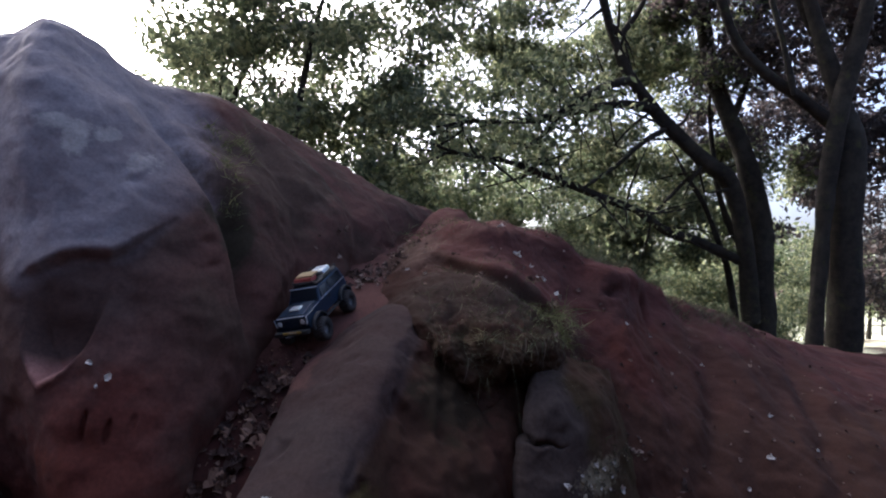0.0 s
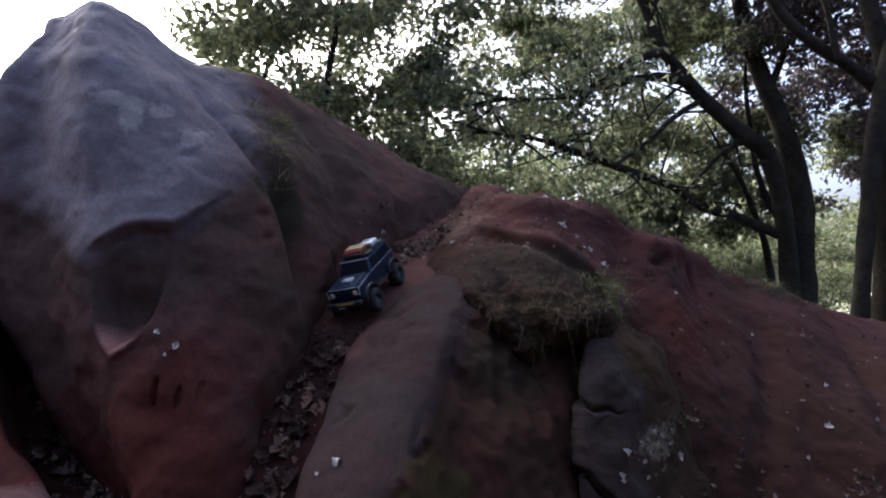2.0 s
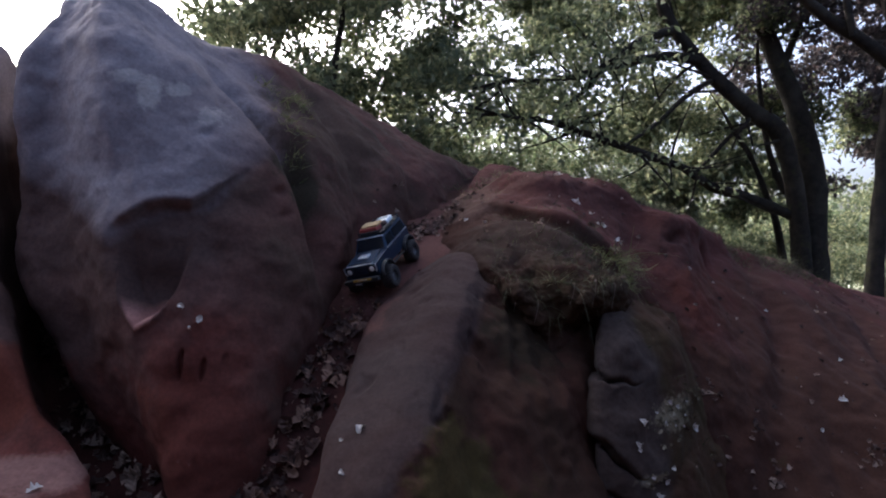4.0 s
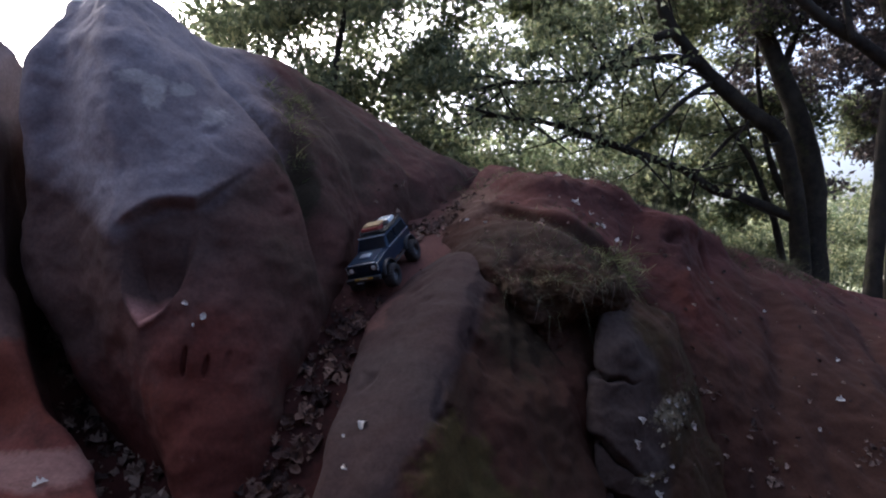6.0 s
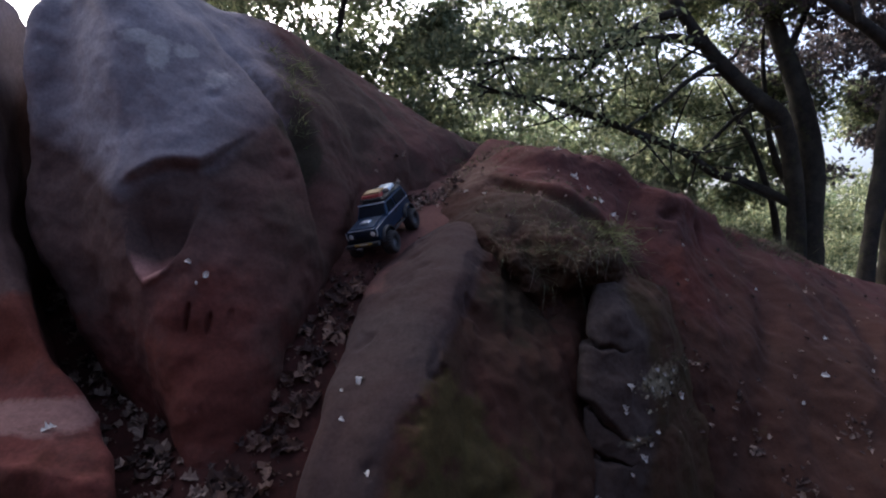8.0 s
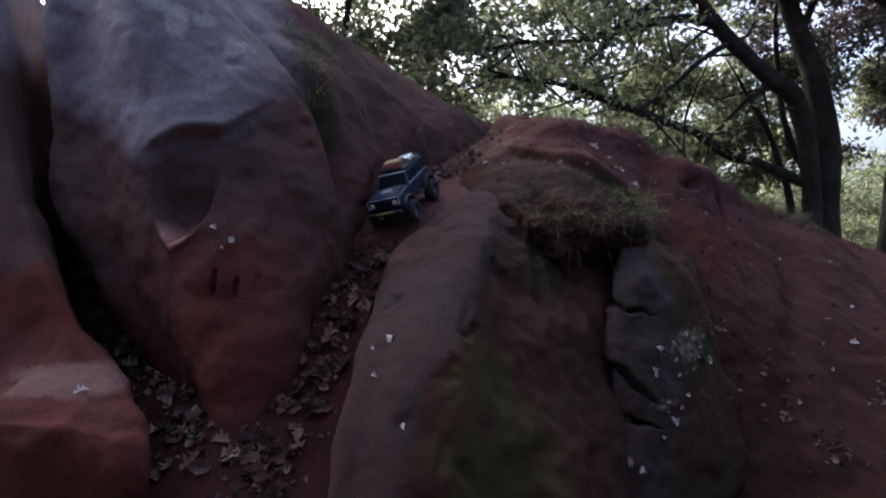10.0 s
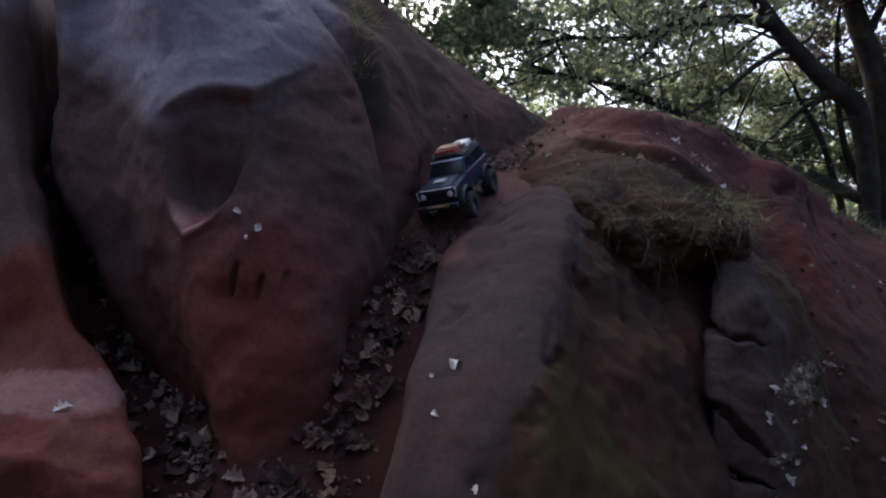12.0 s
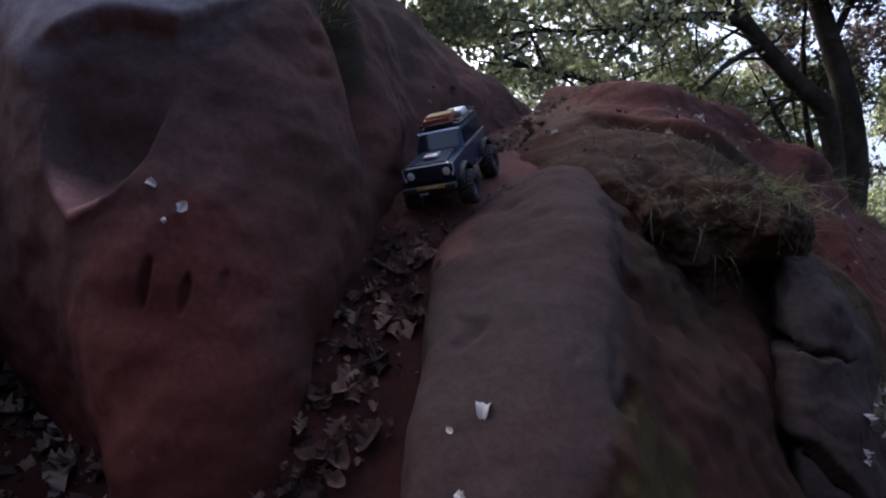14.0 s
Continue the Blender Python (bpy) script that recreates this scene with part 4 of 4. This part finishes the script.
def leaf_cluster(x, y, spread, count, label):
    litter("leaf_litter", [drop(x + rng.normal() * spread, y + rng.normal() * spread) for _ in range(count)], rng.uniform(0.016, 0.045, count), label, PALE_LITTER, 0.9)


for x, y in ((1.17, 2.39), (1.74, 2.56), (1.25, 2.22)):
    leaf_cluster(x, y, 0.06, 22, "little drift of pale dead leaves on the slope")
leaf_cluster(0.92, 2.46, 0.05, 14, "few pale dead leaves caught beside the rock")


def lichen_flecks():
    """Crusty pale flecks and leaf scraps caught on the outcrop."""
    places, sizes = [], []
    for x, z, wide, tall, count in ((0.66, 0.69, 0.07, 0.025, 70), (0.60, 0.665, 0.04, 0.02, 22), (0.50, 0.49, 0.035, 0.012, 20), (0.62, 0.6, 0.06, 0.05, 14)):
        for _ in range(count):
            p, n = against(x + rng.normal() * wide, z + rng.normal() * tall)
            places.append((p, n))
            sizes.append(rng.uniform(0.006, 0.022))
    litter("lichen", places, sizes, "pale crusty lichen flecks and leaf scraps on the rock", LICHEN, 0.7)


lichen_flecks()


def fallen_leaves():
    shared = []
    for k, (v, f) in enumerate(LEAF_SHAPES):
        me = bpy.data.meshes.new("fallen_leaf")
        me.from_pydata([tuple(p) for p in v], [], [tuple(int(i) for i in q) for q in f])
        me.materials.append(PALE_LEAF)
        shared.append(me)
    on_top = ((-0.47, 1.385, 0.035), (-0.40, 1.17, 0.018), (-0.52, 1.36, 0.014), (-0.50, 1.28, 0.02), (0.31, 2.97, 0.05), (0.385, 2.87, 0.055), (0.46, 2.84, 0.035), (0.52, 2.82, 0.04), (0.49, 2.80, 0.025), (0.60, 2.80, 0.055),
              (1.72, 2.78, 0.045), (1.5, 2.6, 0.03), (1.9, 3.1, 0.04), (1.2, 3.1, 0.03), (2.1, 3.0, 0.035), (1.0, 2.9, 0.03), (1.6, 3.3, 0.03), (-0.2, 2.75, 0.03), (-0.1, 2.62, 0.03), (-1.38, 1.3, 0.04), (-1.6, 1.15, 0.03))
    on_face = ((-1.07, 1.11, 0.03), (-1.13, 1.16, 0.025), (-1.09, 1.09, 0.015), (0.47, 0.69, 0.035), (0.75, 0.59, 0.04), (0.44, 0.62, 0.03), (0.45, 0.6, 0.02), (0.52, 0.42, 0.04), (0.3, 0.34, 0.045), (0.6, 0.5, 0.025), (0.36, 0.3, 0.03), (0.62, 0.72, 0.03), (0.58, 0.66, 0.02), (0.66, 0.70, 0.025), (0.7, 0.66, 0.022), (0.55, 0.70, 0.016), (0.68, 0.62, 0.018), (0.63, 0.64, 0.014), (0.72, 0.70, 0.02), (0.5, 0.5, 0.02), (0.56, 0.47, 0.026), (0.47, 0.38, 0.02))
    for places, find in ((on_top, drop), (on_face, against)):
        for a, b, s in places:
            p, n = find(a, b)
            ob = new("fallen_leaf", shared[int(rng.integers(len(shared)))])
            ob.matrix_world = lay(p, n, s, 0.2)
            tagged(ob, "single pale dead leaf lying on bare clay", "leaf", "single dead leaves")


fallen_leaves()


def grass_tuft(at, count, length, lean, spread):
    """Blades that rise, bend over and droop; lean pulls them downhill."""
    verts, faces = [], []
    for _ in range(count):
        o = np.array(at) + rng.normal(size=3) * np.array([spread, spread * 0.6, 0.01])
        hit = drop(o[0], o[1])[0]
        o[2] = hit.z - 0.005 if abs(hit.z - at[2]) < 0.12 else at[2]
        L = length * (rng.uniform(0.3, 0.9) if rng.uniform() < 0.85 else rng.uniform(0.9, 1.5))
        d = np.array([0, 0, 0.8]) + rng.normal(size=3) * np.array([0.6, 0.5, 0.2])
        pull = np.array(lean) * rng.uniform(0.3, 1.8) + rng.normal(size=3) * 0.35
        side = np.cross(d, rng.normal(size=3))
        side /= np.linalg.norm(side)
        w = rng.uniform(0.0010, 0.0024)
        base = len(verts)
        for k in range(6):
            t = k / 5
            p = o + d * L * t * 0.8 + pull * L * t * t
            verts += [p - side * w * (1 - 0.85 * t), p + side * w * (1 - 0.85 * t)]
        faces += [(base + 2 * k, base + 2 * k + 1, base + 2 * k + 3, base + 2 * k + 2) for k in range(5)]
    return np.array(verts), faces


def lawn(name, tufts, label, material=GRASS):
    ob = mesh_object(name, *join(tufts), material, smooth=False)
    return tagged(ob, label, "grass", kind="stuff")


def grow_grass():
    lip = []
    for x, y, count, length in ((0.56, 2.60, 300, 0.12), (0.49, 2.44, 160, 0.11), (0.40, 2.17, 150, 0.12), (0.31, 2.10, 150, 0.12), (0.21, 2.10, 140, 0.12), (0.12, 2.12, 140, 0.12), (0.04, 2.14, 130, 0.11), (0.64, 2.58, 110, 0.09), (0.3, 2.25, 90, 0.08), (0.12, 2.3, 80, 0.08), (0.42, 2.35, 90, 0.08), (0.2, 2.4, 80, 0.08), (-0.06, 2.42, 120, 0.10), (-0.03, 2.28, 110, 0.10)):
        lip.append(grass_tuft(drop(x, y)[0], int(count * (1.3 if x > 0.45 else 0.36)), length * (1.0 if x > 0.45 else 0.75), (0.1, -0.45, -0.6), 0.05))
    lawn("lip_grass", [lip[0], lip[1]], "bright tuft of green grass on the edge of the clay lip", FRESH_GRASS)
    lawn("lip_grass", lip[2:], "shaggy dry green grass overhanging the clay lip")
    thin = [grass_tuft(drop(x, y)[0], 26, 0.055, (0.1, -0.3, -0.3), 0.06) for x, y in zip(rng.uniform(-0.12, 0.55, 34), rng.uniform(2.14, 2.75, 34))]
    lawn("lip_grass", thin, "thin short grass on the mossy brown clay")
    hang = []
    for x in np.linspace(-0.05, 0.5, 12):
        y = 2.03 + 0.9 * abs(x - 0.2) ** 1.6
        hang.append(grass_tuft(drop(x, y + 0.05)[0], 10, 0.11, (0.05, -0.55, -1.1), 0.035))
    lawn("lip_grass", hang, "long dry straw hanging over the edge of the lip")
    crest = []
    for x, y in ((-0.12, 3.2), (0.0, 3.15), (0.1, 3.2), (0.2, 3.25), (-0.25, 3.1), (0.05, 3.0), (-0.05, 3.4), (-0.2, 3.4)):
        crest.append(grass_tuft(drop(x, y)[0], 80, 0.06, (0.1, -0.1, -0.2), 0.09))
    lawn("crest_grass", crest, "low thin grass along the top of the mound")
    far = [grass_tuft(drop(x, 3.36 + 0.52 * (x - 0.75) + rng.normal() * 0.05)[0], 130, 0.10, (0.2, -0.1, -0.2), 0.08) for x in np.linspace(0.65, 2.3, 20)]
    lawn("crest_grass", far, "green fringe of grass along the sloping crest")
    weeds = [grass_tuft(drop(x, y)[0], 90, 0.06, (0.4, -0.2, -0.3), 0.03) for x, y in ((-0.98, 2.30), (-1.22, 2.62), (-1.0, 2.36), (-1.12, 2.6), (-1.05, 2.42), (-1.09, 2.70), (-1.06, 2.66))]
    lawn("bank_weeds", weeds, "small green weeds growing from the bank", FRESH_GRASS)
    lawn("rock_grass", [grass_tuft(drop(0.7, 2.18)[0], 60, 0.05, (0.1, -0.5, -0.3), 0.05), grass_tuft(drop(0.8, 2.25)[0], 40, 0.05, (0.1, -0.5, -0.3), 0.04)], "wisps of dead grass on the rock outcrop")


grow_grass()


def twig(points, radii, label):
    v, f = tube(points, radii, 7, 6, 1.0, 0.25)
    ob = mesh_object("twig", v, f, WOOD)
    tagged(ob, label, "twig")


twig([(-0.70, 2.28, 1.12), (-0.69, 2.36, 1.22), (-0.675, 2.46, 1.30), (-0.67, 2.56, 1.42)], (0.012, 0.01, 0.008, 0.005), "bent dead root lying against the foot of the bank")
twig([(0.53, 2.58, 1.27), (0.53, 2.56, 1.33), (0.525, 2.55, 1.39)], (0.003, 0.0025, 0.0015), "thin dry stalk standing among the grass")


def hanging_stalks():
    for x, y, d in ((0.10, 2.10, 0.08), (0.02, 2.12, 0.12), (0.24, 2.08, 0.07), (0.33, 2.11, 0.10), (0.42, 2.17, 0.09)):
        p, n = drop(x, y)
        q = np.array(p)
        twig([q + (0, 0.02, 0.0), q + (0.005, -0.02, 0.012), q + (0.0, -0.035, -0.3 * d), q + (-0.015, -0.04, -d)], (0.0018, 0.0018, 0.0014, 0.0008), "pale dry stalk hanging over the clay lip")


hanging_stalks()


def railing(x, y, z, count):
    """A low metal railing at the far edge of the meadow: posts and two rails."""
    top = tagged(new("railing"), "low dark metal railing beyond the trees", "railing")
    top.location = (x, y, z)
    for k in range(count):
        v, f = tube([(1.2 * k, 0, -0.1), (1.2 * k, 0, 0.5), (1.2 * k, 0, 1.0)], (0.03, 0.03, 0.03), 8, 2, k, 0.02)
        mesh_object("post", v, f, BARK, top)
    for h in (0.42, 0.96):
        v, f = tube([(-0.1, 0, h), (0.6 * (count - 1), 0, h), (1.2 * (count - 1) + 0.1, 0, h)], (0.022, 0.022, 0.022), 8, 2, h, 0.02)
        mesh_object("rail", v, f, BARK, top)


railing(17.2, 23.2, -0.62, 5)

# ---- the model car ----
PAINT = plain("dark_blue_paint", (0.008, 0.027, 0.060), 0.28, 0.3, 0.12, 200)
BLACK_PLASTIC = plain("black_plastic", (0.018, 0.018, 0.02), 0.6, 0.0, 0.3, 150)
RUBBER = plain("dusty_rubber", (0.028, 0.024, 0.023), 0.85, 0.0, 0.4, 90)
GLASS = plain("smoked_glass", (0.012, 0.016, 0.022), 0.06, 0.0, 0.1, 50)
LAMP_GLASS = plain("pale_lamp_lens", (0.62, 0.62, 0.6), 0.15, 0.0, 0.08, 300)
CHROME = plain("bright_metal", (0.22, 0.22, 0.23), 0.45, 1.0, 0.2, 100)
YELLOW = plain("dull_yellow", (0.42, 0.27, 0.05), 0.55, 0.0, 0.25, 120)
RED = plain("faded_red", (0.36, 0.06, 0.05), 0.6, 0.0, 0.25, 120)
TAN = plain("tan_canvas", (0.42, 0.29, 0.14), 0.8, 0.0, 0.25, 160)
SILVER = plain("silver_wrap", (0.6, 0.66, 0.72), 0.3, 0.7, 0.15, 120)


def block(centre, size, bevel=0.003, taper=1.0, bm=None):
    """A bevelled box; taper narrows its top across."""
    bm = bm or bmesh.new()
    made = bmesh.ops.create_cube(bm, size=1)["verts"]
    for v in made:
        k = taper if v.co.z > 0 else 1
        v.co = Vector((v.co.x * size[0] + centre[0], v.co.y * size[1] * k + centre[1], v.co.z * size[2] + centre[2]))
    if bevel:
        edges = list({e for v in made for e in v.link_edges})
        bmesh.ops.bevel(bm, geom=edges, offset=bevel, segments=2, affect="EDGES", profile=0.6)
    return bm


def extruded(profile, half, bevel, narrow=None):
    """A side profile (x, z) drawn out across y; narrow(z) scales the half-width."""
    bm = bmesh.new()
    sides = []
    for s in (-1, 1):
        sides.append([bm.verts.new((x, s * half * (narrow(z) if narrow else 1), z)) for x, z in profile])
    bm.faces.new(sides[0])
    bm.faces.new(list(reversed(sides[1])))
    n = len(profile)
    for k in range(n):
        bm.faces.new((sides[0][k], sides[1][k], sides[1][(k + 1) % n], sides[0][(k + 1) % n]))
    bmesh.ops.recalc_face_normals(bm, faces=bm.faces)
    bmesh.ops.bevel(bm, geom=list(bm.edges), offset=bevel, segments=2, affect="EDGES", profile=0.6)
    return bm


def panel(corners, thick):
    """A thin plate with four corners, set proud along its normal."""
    bm = bmesh.new()
    c = [Vector(p) for p in corners]
    n = (c[1] - c[0]).cross(c[3] - c[0]).normalized()
    low, high = [bm.verts.new(p - n * thick) for p in c], [bm.verts.new(p + n * thick) for p in c]
    bm.faces.new(list(reversed(low)))
    bm.faces.new(high)
    for k in range(4):
        bm.faces.new((low[k], low[(k + 1) % 4], high[(k + 1) % 4], high[k]))
    bmesh.ops.recalc_face_normals(bm, faces=bm.faces)
    return bm


def spun(profile, turns, lug=0.0):
    """A ring spun round y from (radius, y) pairs; lug lifts every second tread block."""
    bm = bmesh.new()
    rings = []
    for k in range(turns):
        a = 2 * math.pi * k / turns
        ring = []
        for j, (r, y) in enumerate(profile):
            q = r + (lug if lug and (k + j // 2) % 2 == 0 and 1 < j < len(profile) - 2 else 0)
            ring.append(bm.verts.new((q * math.cos(a), y, q * math.sin(a))))
        rings.append(ring)
    m = len(profile)
    for k in range(turns):
        for j in range(m):
            bm.faces.new((rings[k][j], rings[(k + 1) % turns][j], rings[(k + 1) % turns][(j + 1) % m], rings[k][(j + 1) % m]))
    bmesh.ops.recalc_face_normals(bm, faces=bm.faces)
    return bm


def arch_flare(x, y):
    """A curved flare over a wheel: one bent bar of oblong section."""
    bm = bmesh.new()
    rings = []
    for k in range(13):
        a = math.pi * k / 12
        ring = []
        for out, side in ((-0.005, -0.012), (-0.005, 0.012), (0.004, 0.012), (0.006, -0.0), (0.004, -0.012)):
            ring.append(bm.verts.new((x + (0.068 + out) * math.cos(a), y + side, 0.094 + (0.050 + out) * math.sin(a))))
        rings.append(ring)
    for p, q in zip(rings, rings[1:]):
        for k in range(5):
            bm.faces.new((p[k], p[(k + 1) % 5], q[(k + 1) % 5], q[k]))
    bm.faces.new(rings[0])
    bm.faces.new(rings[-1][::-1])
    bmesh.ops.recalc_face_normals(bm, faces=bm.faces[:])
    return bm


def model_car(place):
    car = tagged(new("model_car"), "dark blue toy off-road car with loaded roof rack, muddy black tyres", "model car")
    car.matrix_world = place
    narrow = lambda z: 1 - 0.16 * max(0, (z - 0.178) / 0.07)  # noqa: E731
    body = part("body", extruded([(0.236, 0.108), (0.238, 0.172), (0.085, 0.181), (0.045, 0.246), (-0.205, 0.25), (-0.222, 0.18), (-0.222, 0.108), (-0.115, 0.105), (0.095, 0.105)], 0.092, 0.004, narrow), PAINT, car)
    part("hood", extruded([(0.228, 0.1725), (0.226, 0.181), (0.09, 0.189), (0.088, 0.18)], 0.066, 0.002), PAINT, body)
    part("windscreen", panel([(0.0815, -0.079, 0.190), (0.0815, 0.079, 0.190), (0.0495, 0.071, 0.241), (0.0495, -0.071, 0.241)], 0.0015), GLASS, body, "dark windscreen")
    part("windscreen_trim", panel([(0.0485, -0.080, 0.243), (0.0485, 0.080, 0.243), (0.0455, 0.080, 0.2475), (0.0455, -0.080, 0.2475)], 0.002), SILVER, body)
    for s in (-1, 1):
        y0, y1 = s * 0.0925, s * 0.0805
        part("side_window", panel([(0.055, y0 * 0.985, 0.19), (-0.035, y0 * 0.985, 0.19), (-0.035, y1, 0.236), (0.035, y1, 0.236)], 0.002), GLASS, body, "smoked side window")
        part("side_window", panel([(-0.05, y0 * 0.985, 0.19), (-0.195, y0 * 0.985, 0.19), (-0.19, y1, 0.236), (-0.05, y1, 0.236)], 0.002), GLASS, body, "smoked side window")
        part("window_sill", panel([(0.075, y0 + s * 0.001, 0.181), (-0.21, y0 + s * 0.001, 0.181), (-0.21, y0 + s * 0.001, 0.186), (0.075, y0 + s * 0.001, 0.186)], 0.001), SILVER, body, "bright waist line")
        lamp = part("headlight_surround", block((0.2395, s * 0.064, 0.147), (0.006, 0.034, 0.036), 0.002), BLACK_PLASTIC, body)
        bm = bmesh.new()
        bmesh.ops.create_uvsphere(bm, u_segments=16, v_segments=8, radius=0.0135, matrix=pose(0.2425, s * 0.064, 0.149) @ Matrix.Diagonal((0.35, 1, 1, 1)))
        part("headlight", bm, LAMP_GLASS, lamp, "round pale headlight")
        part("indicator", block((0.241, s * 0.0845, 0.138), (0.006, 0.008, 0.012), 0.002), LAMP_GLASS, body)
        part("wing_edge", block((0.2405, s * 0.0895, 0.158), (0.005, 0.004, 0.03), 0.001), SILVER, body, "bright wing edge")
        for x in (0.155, -0.155):
            part("wheel_arch", arch_flare(x, s * 0.099), BLACK_PLASTIC, body)
        part("rock_slider", block((0.0, s * 0.094, 0.092), (0.17, 0.012, 0.010), 0.003), BLACK_PLASTIC, car)
        part("door_handle", block((-0.02, s * 0.0945, 0.165), (0.018, 0.004, 0.005), 0.001), BLACK_PLASTIC, body)
    grille = part("grille", block((0.239, 0, 0.143), (0.005, 0.088, 0.046), 0.001), BLACK_PLASTIC, body)
    for k in range(5):
        part("slat", block((0.2425, 0, 0.126 + 0.0085 * k), (0.003, 0.082, 0.0035), 0.001), PAINT, grille)
    part("hood_scoop", block((0.165, 0.0, 0.190), (0.045, 0.055, 0.010), 0.003), SILVER, body, "pale scoop on the bonnet")
    part("hood_edge", block((0.2365, 0, 0.1755), (0.007, 0.15, 0.004), 0.0015), SILVER, body, "pale edge of the bonnet")
    bumper = part("front_bumper", block((0.262, 0, 0.104), (0.028, 0.19, 0.02), 0.004), BLACK_PLASTIC, car)
    part("number_plate", block((0.2775, 0.01, 0.112), (0.003, 0.1, 0.012), 0.001), YELLOW, bumper, "dull yellow plate with a plain bar")
    part("plate_bar", block((0.2795, 0.012, 0.1125), (0.001, 0.05, 0.004), 0), LAMP_GLASS, bumper)
    part("tow_bar", block((0.274, -0.02, 0.092), (0.010, 0.03, 0.006), 0.002), SILVER, bumper)
    part("rear_bumper", block((-0.236, 0, 0.104), (0.022, 0.18, 0.02), 0.004), BLACK_PLASTIC, car)
    part("chassis", block((0, 0, 0.085), (0.42, 0.06, 0.03), 0.006), BLACK_PLASTIC, car)
    for x in (0.155, -0.155):
        part("axle", block((x, 0, 0.058), (0.02, 0.16, 0.02), 0.006), BLACK_PLASTIC, car)
        part("bumper_stay" if x > 0 else "rear_stay", block((x * 1.35, 0, 0.096), (0.08, 0.05, 0.012), 0.002), BLACK_PLASTIC, car)
    # roof rack and its load
    rack = part("roof_rack", block((-0.09, 0, 0.2555), (0.23, 0.15, 0.004), 0.001), BLACK_PLASTIC, car)
    for s in (-1, 1):
        part("rail", block((-0.09, s * 0.074, 0.268), (0.23, 0.004, 0.004), 0.001), BLACK_PLASTIC, rack)
        part("rail", block((-0.09 + s * 0.113, 0, 0.268), (0.004, 0.148, 0.004), 0.001), BLACK_PLASTIC, rack)
        for k in range(4):
            part("rack_post", block((-0.195 + 0.07 * k, s * 0.074, 0.262), (0.004, 0.004, 0.013), 0), BLACK_PLASTIC, rack)
    part("cargo_box", block((-0.015, -0.012, 0.271), (0.062, 0.105, 0.026), 0.004), RED, rack, "faded red box on the rack")
    part("cargo_roll", block((-0.03, -0.005, 0.2885), (0.07, 0.1, 0.013), 0.005), TAN, rack, "tan bedroll strapped on the box")
    part("cargo_bag", block((-0.125, 0.02, 0.272), (0.08, 0.09, 0.028), 0.010, 0.8), SILVER, rack, "silvery wrapped bag")
    part("light_bar", block((0.028, 0, 0.2625), (0.008, 0.11, 0.012), 0.002), BLACK_PLASTIC, rack)
    # wheels, built once and shared
    tyre = None
    for x in (0.155, -0.155):
        for s in (-1, 1):
            wheel = new("wheel")
            wheel.parent = car
            wheel.location = (x, s * 0.100, 0.058)
            if s < 0:
                wheel.rotation_euler = (0, 0, math.pi)
            if tyre is None:
                tyre = part("tyre", spun([(0.028, -0.025), (0.044, -0.030), (0.053, -0.027), (0.0575, -0.017), (0.0582, -0.006), (0.0582, 0.006), (0.0575, 0.017), (0.053, 0.027), (0.044, 0.030), (0.028, 0.025)], 44, 0.0035), RUBBER, wheel)
                bm = spun([(0.026, -0.018), (0.031, -0.019), (0.031, 0.019), (0.027, 0.0195), (0.025, 0.012), (0.012, 0.010), (0.006, 0.016), (0.0, 0.017), (0.0, -0.01), (0.02, -0.01)], 20)
                bmesh.ops.remove_doubles(bm, verts=bm.verts, dist=0.00005)
                rim = part("rim", bm, CHROME, wheel, "dusty bright metal rim")
            else:
                for name, src in (("tyre", tyre), ("rim", rim)):
                    ob = new(name, src.data)
                    ob.parent = wheel
    return car


def car_place():
    ahead, left = Vector((-0.287, -0.867, -0.406)).normalized(), Vector((0.905, 0.358, 0.26))
    left = (left - ahead * left.dot(ahead)).normalized()
    up = ahead.cross(left)
    m = Matrix((ahead, left, up)).transposed().to_4x4()
    m.translation = Vector((-0.555, 2.375, 1.222))
    return m @ pose(0, 0, 0, 10, 0, 4) @ Matrix.Scale(0.86, 4)


model_car(car_place())

# ---- litter of another kind ----
BLUE_FOIL = plain("blue_foil", (0.02, 0.11, 0.35), 0.3, 0.3, 0.35, 70)


def wrapper():
    """A crumpled blue wrapper with a white end, lying in the shaded gully."""
    p, n = drop(-1.84, 2.25, FLOOR)
    top = tagged(new("wrapper"), "crumpled blue foil wrapper with a white end in the gully", "litter")
    top.matrix_world = Matrix.Translation(p + Vector((0, 0, 0.03))) @ pose(0, 0, 0, 60, 20, 30)
    for name, mat, a, b in (("sleeve", BLUE_FOIL, 0.0, 0.09), ("end", LAMP_GLASS, 0.09, 0.115)):
        v, f = tube([(0, 0, a), (0.004, 0.003, (a + b) / 2), (0, 0, b)], (0.026, 0.028, 0.024), 14, 6, a, 0.5)
        mesh_object(name, v, f, mat, top)


wrapper()

# Torn scraps between the larger leaves of both gullies.
litter("leaf_litter", strip([(-0.86, 1.22), (-0.77, 1.6), (-0.70, 2.0), (-0.66, 2.3)], 0.07, 340, FLOOR), rng.uniform(0.006, 0.02, 340), "torn brown leaf scraps between larger dead leaves")
litter("leaf_litter", strip([(-1.0, 1.35), (-1.5, 1.85), (-1.95, 2.3), (-2.4, 2.55)], 0.11, 340, FLOOR), rng.uniform(0.006, 0.02, 340), "torn pale leaf scraps in the shaded gully", PALE_LITTER)
